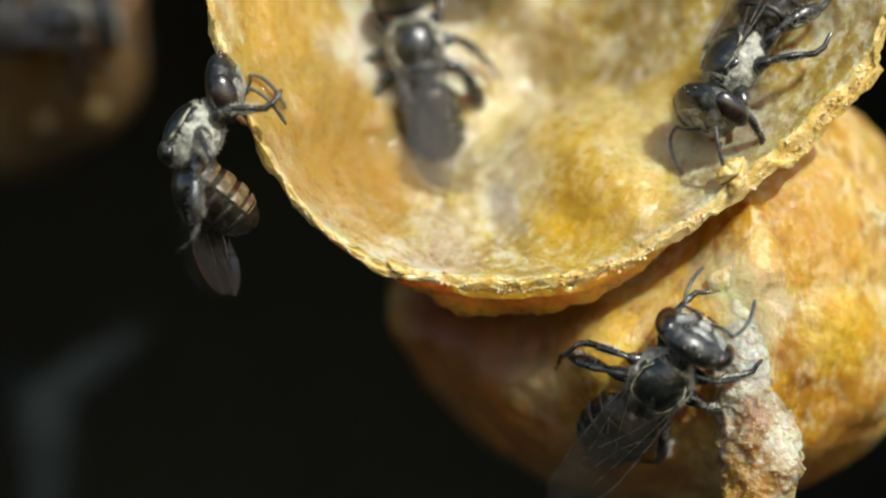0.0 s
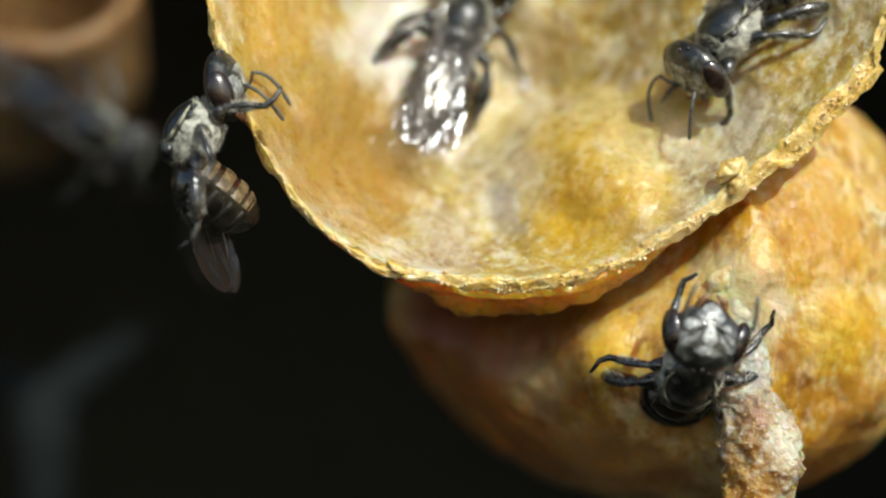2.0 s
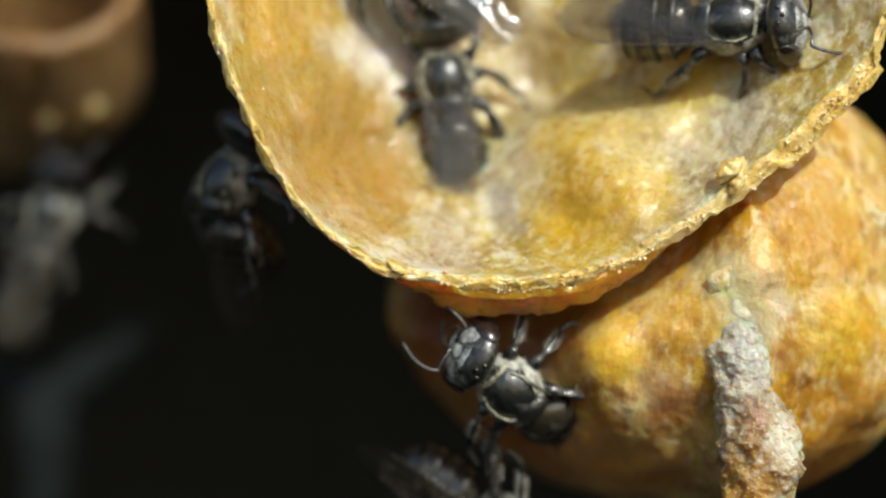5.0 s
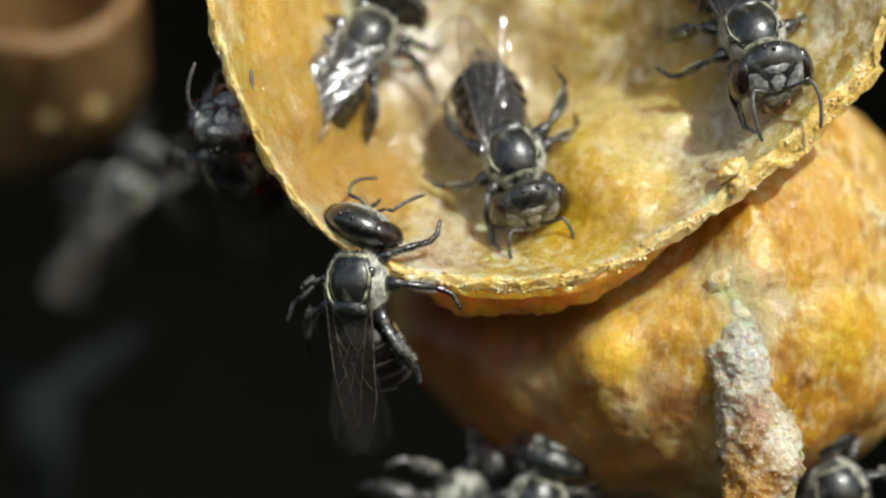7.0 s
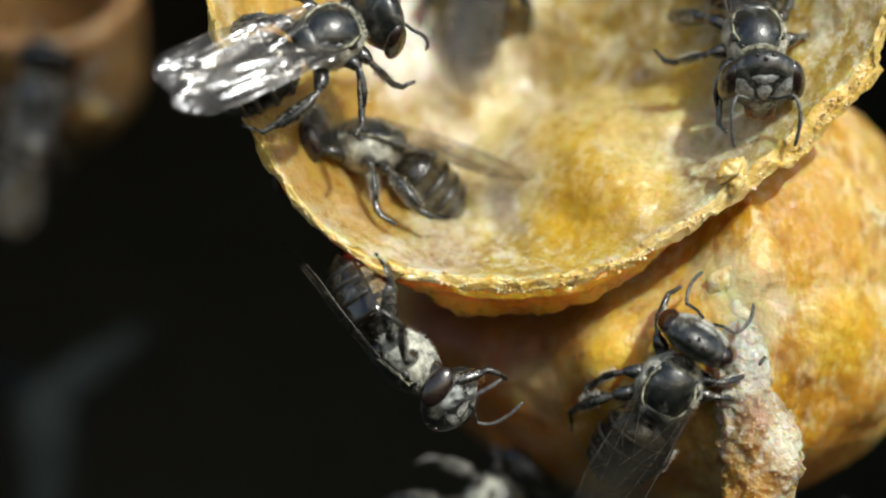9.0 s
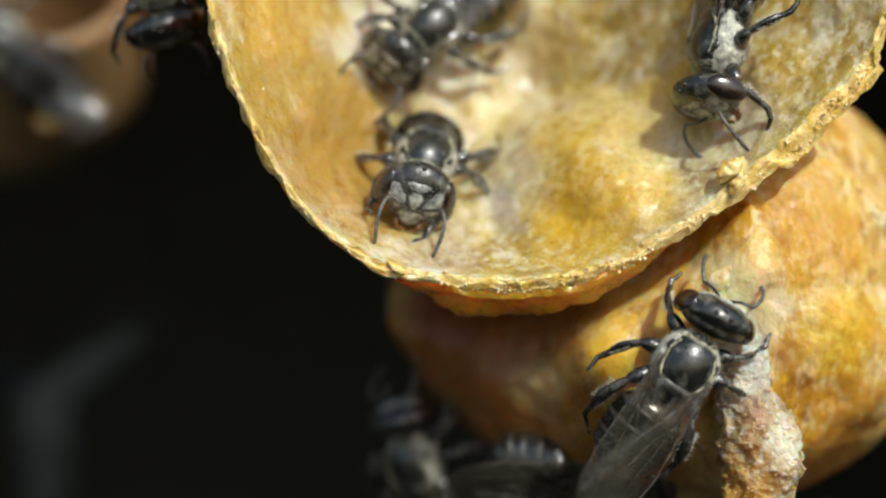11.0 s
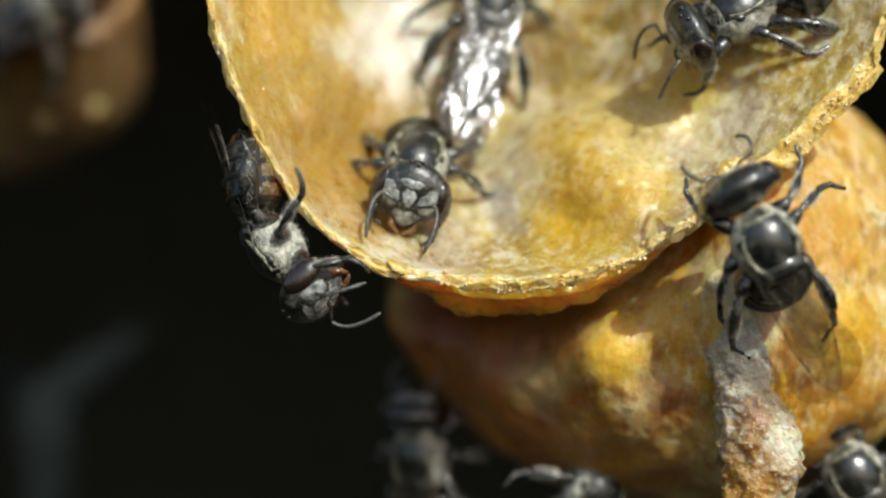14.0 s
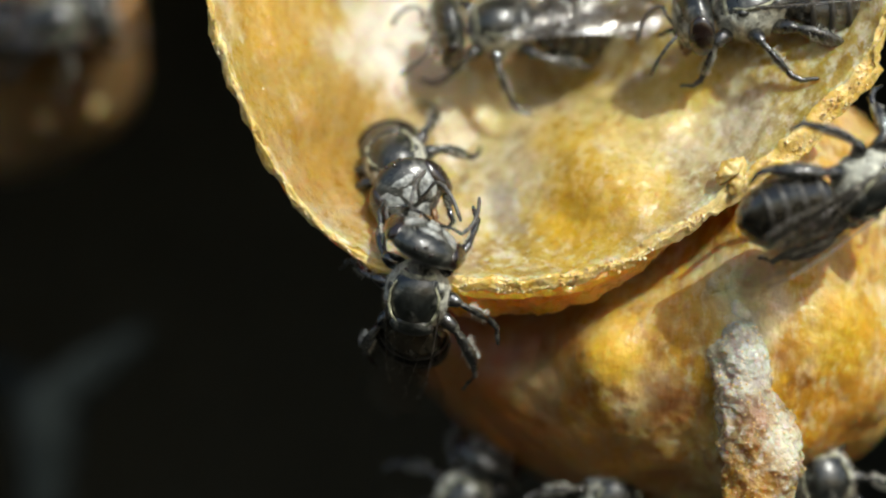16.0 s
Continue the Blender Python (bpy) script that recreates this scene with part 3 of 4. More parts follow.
def wing_mesh(length, width):
    """A cambered, pleated membrane; a wing is thinner than a hair, so it is one skin stiffened by its veins."""
    top, bot = wing_outline(length, width)
    rows = []
    for (x, a), (_, b) in zip(top, bot):
        rows.append([Vector((x, y, wing_height(x, y, length, width))) * MM for y in (a + (b - a) * k / 30 for k in range(31))])
    return sheet(rows, False)


def vein_mesh(length, width):
    """The few strong veins of the forewing, lying on the membrane."""
    bm = bmesh.new()
    lines = [([(0, 0.02), (-0.3, 0.17), (-0.62, 0.30), (-0.8, 0.27)], 0.024), ([(0, 0), (-0.35, 0.02), (-0.6, 0.02), (-0.86, 0.05)], 0.012), ([(-0.04, -0.03), (-0.3, -0.2), (-0.55, -0.42)], 0.012),
             ([(-0.3, 0.02), (-0.42, -0.12), (-0.66, -0.2)], 0.010), ([(-0.52, 0.02), (-0.60, 0.27)], 0.012)]
    for pts, r in lines:
        fine = []
        for (x0, y0), (x1, y1) in zip(pts, pts[1:]):
            for f in range(6):
                x, y = (x0 + (x1 - x0) * f / 6) * length, (y0 + (y1 - y0) * f / 6) * width
                fine.append((x, y, wing_height(x, y, length, width) + 0.006))
        one = tube(fine, [r * 0.6] * len(fine), 5)
        me = bpy.data.meshes.new("v")
        one.to_mesh(me)
        one.free()
        bm.from_mesh(me)
        bpy.data.meshes.remove(me)
    return bm


def sternite_mesh(d0, d1, r0, r1, start=196, sweep=148):
    """A plate or band round part of the abdomen, the underside unless told otherwise."""
    rows = []
    for i in range(4):
        f = i / 3
        d, r = d0 + (d1 - d0) * f, (r0 + (r1 - r0) * f) * (1.03 if 0 < i < 3 else 0.99)
        rows.append([Vector((-d * 1.22, r * 1.06 * math.cos(t), r * 0.86 * math.sin(t) - 0.05 * d * d)) * MM for t in (radians(start + sweep * k / 20) for k in range(21))])
    return sheet(rows, False)


LEGS = (("fore", 0.42, 0.28, 34, 0.52, 0.56, 0.44, -0.30), ("mid", 0.0, 0.34, 4, 0.58, 0.70, 0.5, 0.32), ("hind", -0.38, 0.32, -36, 0.64, 1.0, 0.5, 0.55))


def build_bee():
    bee = tagged(new("stingless_bee"), "black stingless bee with grey pile and smoky wings", "bee", "bees at the nest entrance")
    thorax = part("thorax", blob(0.74, 0.63, 0.60, thorax_shape, 32, 22), BLACK, bee)
    part("scutellum", blob(0.26, 0.46, 0.19), BLACK, thorax, at=pose(-0.56 * MM, 0, 0.30 * MM, 0, -28, 0))
    for s in (1, -1):
        part("flank_felt", cap(0.76, 0.66, 0.64, 26, 154, -62 if s > 0 else 146, 34 if s > 0 else 242, None), PILE, thorax, "grey pile on the flank")
        part("tegula", blob(0.12, 0.09, 0.06), BLACK, thorax, at=pose(0.22 * MM, s * 0.50 * MM, 0.33 * MM, s * -40, 0, 0))
    part("collar_felt", cap(0.755, 0.64, 0.61, 36, 47, -30, 210, None, 30, 5), CREAM, thorax, "cream pile behind the head")
    for s in (1, -1):
        edge = [(0.40, s * 0.40, 0.40), (0.18, s * 0.50, 0.40), (-0.10, s * 0.50, 0.42), (-0.34, s * 0.42, 0.42), (-0.46, s * 0.30, 0.44)]
        part("margin_felt", tube(edge, [0.02, 0.035, 0.04, 0.035, 0.02], 8, 0.8), CREAM, thorax, "cream line beside the back")
    side = lambda d: d.z < 0.35 and abs(d.y) > 0.35
    ring = lambda d: 0.2 < d.z < 0.6 and (abs(d.y) > 0.55 or d.x > 0.6)
    back = lambda d: d.x < -0.55 and -0.1 < d.z < 0.75
    part("fuzz", hairs(scatter(0.75, 0.64, 0.6, (0, 0, 0), side, 1100, 3) + scatter(0.75, 0.63, 0.6, (0, 0, 0), back, 300, 4) + scatter(0.745, 0.64, 0.6, (0, 0, 0), ring, 260, 5), 0.10, 0.006, 7), HAIR, thorax, "short pale hairs", "stuff")
    head = part("head", blob(*HEAD, head_shape, 44, 28), BLACK, bee, at=pose(1.10 * MM, 0, -0.02 * MM, 0, 6, 0))
    # The last, highest pad stands for the sheen on the brow.
    for cy, cz, py, pz, lean in ((0, -0.42, 0.36, 0.22, 0), (0.40, 0.02, 0.20, 0.30, -0.25), (-0.40, 0.02, 0.20, 0.30, 0.25), (0, 0.06, 0.15, 0.20, 0), (0, 0.36, 0.26, 0.09, 0)):
        part("face", face_patch(cy, cz, py, pz, lean), FACE, head, "grey down and painted sheen on the face")
    for s in (1, -1):
        part("eye", blob(0.27, 0.19, 0.46), EYE_MAT, head, at=pose(0.07 * MM, s * 0.67 * MM, 0.03 * MM, s * 12, 0, s * -20))
        part("mandible", tube([(0.22, s * 0.26, -0.52), (0.32, s * 0.24, -0.66), (0.34, s * 0.06, -0.78)], [0.08, 0.075, 0.035], 8), MANDIBLE, head, "reddish mandible")
        scape = [(0.46, s * 0.12, -0.12), (0.55, s * 0.32, -0.02), (0.56, s * 0.56, 0.08)]
        part("antenna_scape", tube(scape, [0.040, 0.034, 0.040], 8), LEG, head)
        flag = [(0.56 + 0.072 * i - 0.001 * i * i, s * (0.56 + 0.045 * i - 0.004 * i * i), 0.08 - 0.01 * i - 0.007 * i * i) for i in range(11)]
        part("antenna", tube(flag, [0.030, 0.042, 0.036, 0.043, 0.037, 0.044, 0.038, 0.045, 0.039, 0.045, 0.032], 8), FLAGELLUM, head, "grey jointed antenna")
    for y, z in ((0, 0.695), (0.16, 0.705), (-0.16, 0.705)):
        part("ocellus", blob(0.055, 0.055, 0.055, None, 12, 8), EYE_MAT, head, at=pose((0.06 if y else 0.16) * MM, y * MM, z * MM))
    front = lambda d: d.x > 0.5
    part("face_hair", hairs(scatter(0.46, 0.72, 0.68, (0, 0, 0), front, 520, 8), 0.06, 0.005, 9), HAIR, head, "short pale hairs", "stuff")
    abdomen = part("abdomen", abdomen_mesh(), BELLY, bee, at=pose(-0.72 * MM, 0, -0.05 * MM, 0, 0, 0))
    for d0, d1, r0, r1 in ((0.30, 0.50, 0.63, 0.69), (0.58, 0.82, 0.70, 0.72), (0.90, 1.10, 0.71, 0.69), (1.14, 1.32, 0.66, 0.58)):
        part("sternite", sternite_mesh(d0, d1, r0, r1), AMBER, abdomen, "amber belly plate")
    for d0, r0 in ((0.40, 0.69), (0.72, 0.735), (1.02, 0.715), (1.26, 0.635)):
        part("hind_margin", sternite_mesh(d0 - 0.07, d0 + 0.03, r0 * 0.985, r0 * 0.995, -8, 196), BAND, abdomen, "dull brown band")
    for s in (1, -1):
        wing = part("forewing", wing_mesh(3.7, 1.25), WING, bee, "smoky transparent wing", at=pose(-0.02 * MM, s * 0.52 * MM, 0.40 * MM, s * -4, 3 - 1.2 * s, s * 12))
        if s < 0:
            wing.data.transform(Matrix.Scale(-1, 4, (0, 1, 0)))
        veins = part("venation", vein_mesh(3.7, 1.25), VEIN, wing, "dark wing veins")
        if s < 0:
            veins.data.transform(Matrix.Scale(-1, 4, (0, 1, 0)))
        hind = part("hindwing", wing_mesh(2.5, 0.8), WING, bee, at=pose(-0.18 * MM, s * 0.48 * MM, 0.34 * MM, s * -4, 2 - 0.6 * s, s * 13))
        if s < 0:
            hind.data.transform(Matrix.Scale(-1, 4, (0, 1, 0)))
        for kind, x, y, turn, fl, tl, sl, bend in LEGS:
            wide = 0.23 if kind == "hind" else 0.14
            c = s * bend
            leg = part(kind + "leg", tube([(0, 0, 0), (fl * 0.35, -c * 0.06, 0.12), (fl * 0.75, -c * 0.06, 0.20), (fl, 0, 0.18)], [0.13, 0.175, 0.16, 0.11], 10), LEG, bee, at=pose(x * MM, s * y * MM, -0.30 * MM, 0, 0, s * (90 - turn)))
            knee = [(fl, 0, 0.18), (fl + tl * 0.25, c * 0.22, 0.06), (fl + tl * 0.50, c * 0.55, -0.14), (fl + tl * 0.68, c * 0.9, -0.34)]
            part("tibia", tube(knee, [0.09, wide * 0.8, wide, wide * 0.78], 10, 0.65), LEG, leg)
            e, way = Vector(knee[-1]), (Vector(knee[-1]) - Vector(knee[-2])).normalized()
            spots = []
            for h in range(80):
                f = (h % 40) / 40
                p = Vector(knee[1]).lerp(Vector(knee[3]), f)
                d = Vector((0.3, (1 if h < 40 else -1) * 0.6, (h * 0.37) % 1 - 0.3)).normalized()
                spots.append((p + d * wide * 0.6, d))
            part("fringe", hairs(spots, 0.13, 0.008, 31), HAIR, leg, "pale bristles", "stuff")
            flat = Vector((way.x, way.y, 0)).normalized()
            side = Vector((-flat.y, flat.x, 0)) * s * bend * 0.3
            part("tarsus", tube([e, e + way * 0.2, e + way * 0.28 + flat * 0.16, e + way * 0.3 + flat * (sl * 0.55) + side, e + way * 0.3 + flat * sl * 0.85 + side * 1.8],
                                [0.10 if kind == "hind" else 0.07, 0.075, 0.06, 0.05, 0.04], 8), LEG, leg)
    return bee


def bee_pose(x, y, z, heading, pitch=0, roll=0):
    """x to the right, y away, z up in mm; heading in degrees anticlockwise from +x, pitch towards the viewer, roll about the body (0: back to the viewer)."""
    a, p = radians(heading), radians(pitch)
    f = Vector((math.cos(a) * math.cos(p), -math.sin(p), math.sin(a) * math.cos(p)))
    d = Vector((0, -1, 0))
    d = (d - f * d.dot(f)).normalized()
    d = Matrix.Rotation(radians(roll), 3, f) @ d
    s = d.cross(f)
    m = Matrix((f, s, d)).transposed().to_4x4()
    m.translation = Vector((x, y, z)) * MM
    return m


def vary(bee, seed, spread=0, droop=0, nod=0, wing=0):
    """A stance of its own: legs, wings, abdomen and head turned a little."""
    rnd = random.Random(seed)
    side = {"forewing": 1, "hindwing": 1}
    for o in bee.children:
        kind = o.name.split(".")[0]
        b = o.matrix_basis
        if kind.endswith("leg"):
            o.matrix_basis = b @ pose(0, 0, 0, rnd.uniform(-20, 20), rnd.uniform(-16, 14), rnd.uniform(-14, 14))
        elif kind in side:
            s = 1 if b.translation.y > 0 else -1
            o.matrix_basis = b @ pose(0, 0, 0, 0, rnd.uniform(-4, 2) - wing, -s * spread + rnd.uniform(-3, 3))
        elif kind == "abdomen":
            o.matrix_basis = b @ pose(0, 0, 0, 0, -droop, rnd.uniform(-4, 4))
        elif kind == "head":
            o.matrix_basis = b @ pose(0, 0, 0, rnd.uniform(-5, 5), nod, 0)


model = build_bee()


bees = {}
STANCES = (
    ('left', 11, 2, 4, 0, 0, 'black stingless bee clinging sideways to the outer cup wall'),
    ('low', 12, 3, 4, 0, 0, 'black stingless bee crawling under the cup rim'),
    ('climber', 13, 5, 4, 0, 0, 'black stingless bee climbing the amber wax chamber'),
    ('edge', 14, 3, 4, 0, 0, 'black stingless bee walking along the outer cup edge'),
    ('inside', 15, 2, 4, 0, 0, 'black stingless bee on the inner wall of the wax cup'),
    ('deep', 16, 2, 4, 0, 0, 'black stingless bee deep inside the wax cup'),
    ('guard', 17, 3, 4, 0, 0, 'black stingless bee guarding the inner side of the rim'),
    ('far', 18, 1, 0, 0, 0, 'black stingless bee on the dim wax tube behind'),
    ('under', 19, 1, 0, 0, 0, 'black stingless bee hovering low behind the wax chamber'),
    ('beside', 20, 4, 4, 0, 0, 'black stingless bee beside the resin column'),
)
for key, seed, spread, droop, nod, wing, words in STANCES:
    bee = model if key == STANCES[0][0] else copy_thing(model, Matrix())
    bees[key] = tagged(bee, words)
for (key, seed, spread, droop, nod, wing, words) in STANCES:
    vary(bees[key], seed, spread, droop, nod, wing)


def gait(bee, nods, folds=()):
    """Legs step in two alternating tripods, wider while the bee walks; the head nods and turns by (seconds, nod, turn);
    the abdomen curls under and the wings drop, spread and twist by (seconds, curl, drop, spread, twist)."""
    keys = bee.animation_data
    curves = keys.action.layers[0].strips[0].channelbag(keys.action_slot).fcurves
    place = [c for c in curves if c.data_path == "location"]
    spin = [c for c in curves if c.data_path == "rotation_quaternion"]
    times = [0.25 * k for k in range(65)]
    where = [Vector([c.evaluate(frame(t)) for c in place]) for t in times]
    turned = [Vector([c.evaluate(frame(t)) for c in spin]) for t in times]
    pace = [min(1.0, (b - a).length / (0.5 * MM) + (q - p).length * 3) for a, b, p, q in zip(where, where[1:], turned, turned[1:])] + [0.0]
    legs = [o for o in bee.children if o.name.split(".")[0].endswith("leg")]
    for n, leg in enumerate(legs):
        rest = leg.matrix_basis.copy()
        left = rest.translation.y > 0
        rank = ("foreleg", "midleg", "hindleg").index(leg.name.split(".")[0])
        sign = 1 if (rank + left) % 2 else -1
        rows = []
        for k, t in enumerate(times):
            beat = sign * (1 if k % 2 else -1) * pace[k]
            rows.append((t, rest @ pose(0, 0, 0, 0, -6 * max(0, beat), 15 * beat * (1 if left else -1))))
        walk(leg, rows)
    for o in bee.children:
        kind = o.name.split(".")[0]
        if folds and kind in ("abdomen", "forewing", "hindwing"):
            rest = o.matrix_basis.copy()
            s = 1 if rest.translation.y > 0 else -1
            if kind == "abdomen":
                walk(o, [(f[0], rest @ pose(0, 0, 0, 0, -f[1], 0)) for f in folds])
            else:
                walk(o, [(f[0], rest @ pose(0, 0, 0, 0, -f[2], -s * f[3]) @ pose(0, 0, 0, -s * f[4])) for f in folds])
        if kind == "head":
            rest = o.matrix_basis.copy()
            when, nod, turn = ([r[i] for r in nods] for i in range(3))
            walk(o, [(t, rest @ pose(0, 0, 0, 4 * math.sin(1.7 * t + where[0].x * 900), float(np.interp(t, when, nod)) + 3 * math.sin(2.3 * t),
                                     float(np.interp(t, when, turn)) + 5 * math.sin(1.1 * t + 2))) for t in times])


def motions():
    """The ways of all the bees over the nest."""
    walk(bees['left'], [
        (0, bee_pose(-5.03, -0.20, 2.29, 60, -4, -74)), (0.5, bee_pose(-5.07, -0.20, 2.21, 60, -4, -74)), (1, bee_pose(-5.09, -0.20, 2.29, 60, -4, -74)),
        (1.5, bee_pose(-5.03, -0.20, 2.39, 60, -4, -74)), (2, bee_pose(-5.03, -0.20, 2.34, 60, -4, -74)), (2.5, bee_pose(-5.03, -0.20, 2.43, 60, -4, -74)),
        (3, bee_pose(-4.98, -0.20, 2.43, 60, -4, -74)), (3.5, bee_pose(-4.98, -0.20, 2.43, 60, -4, -74)), (4, bee_pose(-5.00, -0.20, 2.45, 60, -4, -74)),
        (4.2, bee_pose(-5.05, -0.20, 2.43, 60, -4, -74)), (5.2, bee_pose(-4.68, 4.00, 1.30, 80, 0, -40)), (6.3, bee_pose(-4.54, 5.00, 1.20, 100, 0, -40)),
        (6.5, bee_pose(-4.54, 5.00, 1.20, 100, 0, -40)), (7, bee_pose(-4.55, 2.20, 1.91, 92, 48, -15)), (7.5, bee_pose(-5.20, 0.80, 2.54, 112, 35, -20)),
        (8, bee_pose(-4.46, 0.60, 2.64, 70, 58, -10)), (8.5, bee_pose(-3.72, 0.20, 3.85, 18, 0, 30)), (9, bee_pose(-2.29, -0.40, 4.26, 26, -19, -13)),
        (9.2, bee_pose(-2.83, -0.40, 5.00, 40, -22, -8)), (9.6, bee_pose(-3.46, -0.30, 6.84, 70, 0, 0)), (10.2, bee_pose(-5.56, 0.00, 10.81, 80, 0, 0)),
        (16, bee_pose(-6.71, 0.00, 13.10, 80, 0, 0))])
    walk(bees['low'], [
        (0, bee_pose(4.41, -0.20, -2.64, 54, 28, 0)), (0.5, bee_pose(5.29, -0.55, -1.93, 50, 14, 0)), (1, bee_pose(6.17, -0.69, -1.56, 43, 8, 0)),
        (1.5, bee_pose(6.41, -0.63, -1.79, 41, 8, 0)), (2, bee_pose(4.97, -0.38, -2.51, 78, 44, 0)), (2.5, bee_pose(4.86, -0.43, -2.03, 74, 40, 0)),
        (3, bee_pose(4.03, -0.27, -2.68, 102, 44, 0)), (3.5, bee_pose(3.78, -0.16, -2.62, 100, 44, 0)), (4, bee_pose(3.59, -0.15, -2.55, 104, 44, 0)),
        (4.2, bee_pose(3.27, -0.16, -2.53, 115, 42, 0)), (5.2, bee_pose(0.91, 1.50, -2.99, 140, 10, -20)), (6.3, bee_pose(-0.92, 0.90, -2.02, 134, 0, -60)),
        (6.5, bee_pose(-0.98, 0.70, -1.79, 130, 5, -58)), (7, bee_pose(-1.72, 0.20, -0.68, 88, 0, -30)), (7.5, bee_pose(-1.26, 0.25, -2.10, 6, 0, 80)),
        (8, bee_pose(-0.80, 0.25, -2.05, -26, 8, 82)), (8.5, bee_pose(-0.75, 0.25, -2.18, -34, 8, 80)), (9, bee_pose(-0.72, 0.25, -2.30, -42, 8, 78)),
        (9.2, bee_pose(-0.39, 0.25, -2.56, -44, 8, 76)), (10.2, bee_pose(2.08, 3.00, -4.49, -20, 0, 30)), (11.3, bee_pose(3.83, 3.00, -5.05, 10, 0, 30)),
        (12, bee_pose(3.22, 3.20, -5.30, 50, 10, 30)), (14, bee_pose(3.35, 3.20, -5.42, 65, 10, 25)), (16, bee_pose(3.72, 3.20, -5.55, 80, 10, 20))])
    walk(bees['climber'], [
        (0, bee_pose(1.85, 3.50, -9.37, 60, 0, 0)), (5, bee_pose(1.85, 3.50, -8.36, 60, 0, 0)), (6.3, bee_pose(1.95, 3.00, -5.74, 60, 0, 0)),
        (7, bee_pose(2.08, 3.00, -5.62, 70, 0, 0)), (7.5, bee_pose(4.13, 1.29, -4.52, 105, 20, 0)), (8, bee_pose(3.62, 0.77, -3.65, 95, 38, 0)),
        (8.5, bee_pose(4.19, 0.26, -3.48, 72, 15, 0)), (9, bee_pose(4.57, -0.15, -2.78, 62, 18, 0)), (9.2, bee_pose(4.78, -0.35, -2.49, 58, 10, 0)),
        (11.3, bee_pose(4.89, -0.43, -2.26, 55, 0, 0)), (11.5, bee_pose(5.63, -0.68, -1.68, 42, 0, 0)), (12, bee_pose(7.05, -0.56, -1.30, 40, -10, -4)),
        (12.5, bee_pose(6.51, -0.66, -1.70, 48, 8, 0)), (13, bee_pose(6.62, -0.66, -1.77, 50, 14, 0)), (13.5, bee_pose(6.78, -0.76, -0.86, 66, 32, 0)),
        (14, bee_pose(6.26, -1.50, 0.12, 117, 8, 0)), (14.2, bee_pose(6.14, -1.50, 0.93, 115, 6, 0)), (14.5, bee_pose(6.15, -1.50, 0.23, 138, 8, 0)),
        (14.8, bee_pose(6.10, -1.50, 0.93, 126, 6, 0)), (15, bee_pose(6.75, -1.50, 0.76, 98, 8, 5)), (15.2, bee_pose(7.31, -1.50, 0.50, 70, -10, 35)),
        (15.5, bee_pose(7.36, -1.50, 0.72, 48, -30, 45)), (16, bee_pose(8.26, -1.20, 1.28, 30, -20, 45))])
    walk(bees['edge'], [
        (0, bee_pose(-6.55, 3.00, 9.27, -80, 0, 0)), (9.2, bee_pose(-6.55, 3.00, 9.27, -80, 0, 0)), (10.5, bee_pose(-6.36, 2.60, 6.69, -80, 0, 0)),
        (11.3, bee_pose(-6.26, 2.40, 5.06, -78, 0, -10)), (11.5, bee_pose(-5.89, 2.40, 4.44, -80, 0, -10)), (12, bee_pose(-5.88, 2.40, 4.44, -82, 0, 0)),
        (12.5, bee_pose(-5.89, 2.40, 4.56, -80, 0, 0)), (13, bee_pose(-5.37, 2.20, 4.29, -62, 0, 10)), (13.5, bee_pose(-5.33, 1.40, 3.00, -66, 0, 35)),
        (14, bee_pose(-3.41, 0.30, 0.01, -52, 8, 78)), (14.5, bee_pose(-2.29, 0.10, -1.14, -42, 8, 80)), (15, bee_pose(-0.27, 0.10, -2.34, -18, 8, 80)),
        (15.5, bee_pose(-0.83, 0.00, -2.02, -16, 45, 45)), (16, bee_pose(-0.52, -0.20, -0.91, 82, 24, -6))])
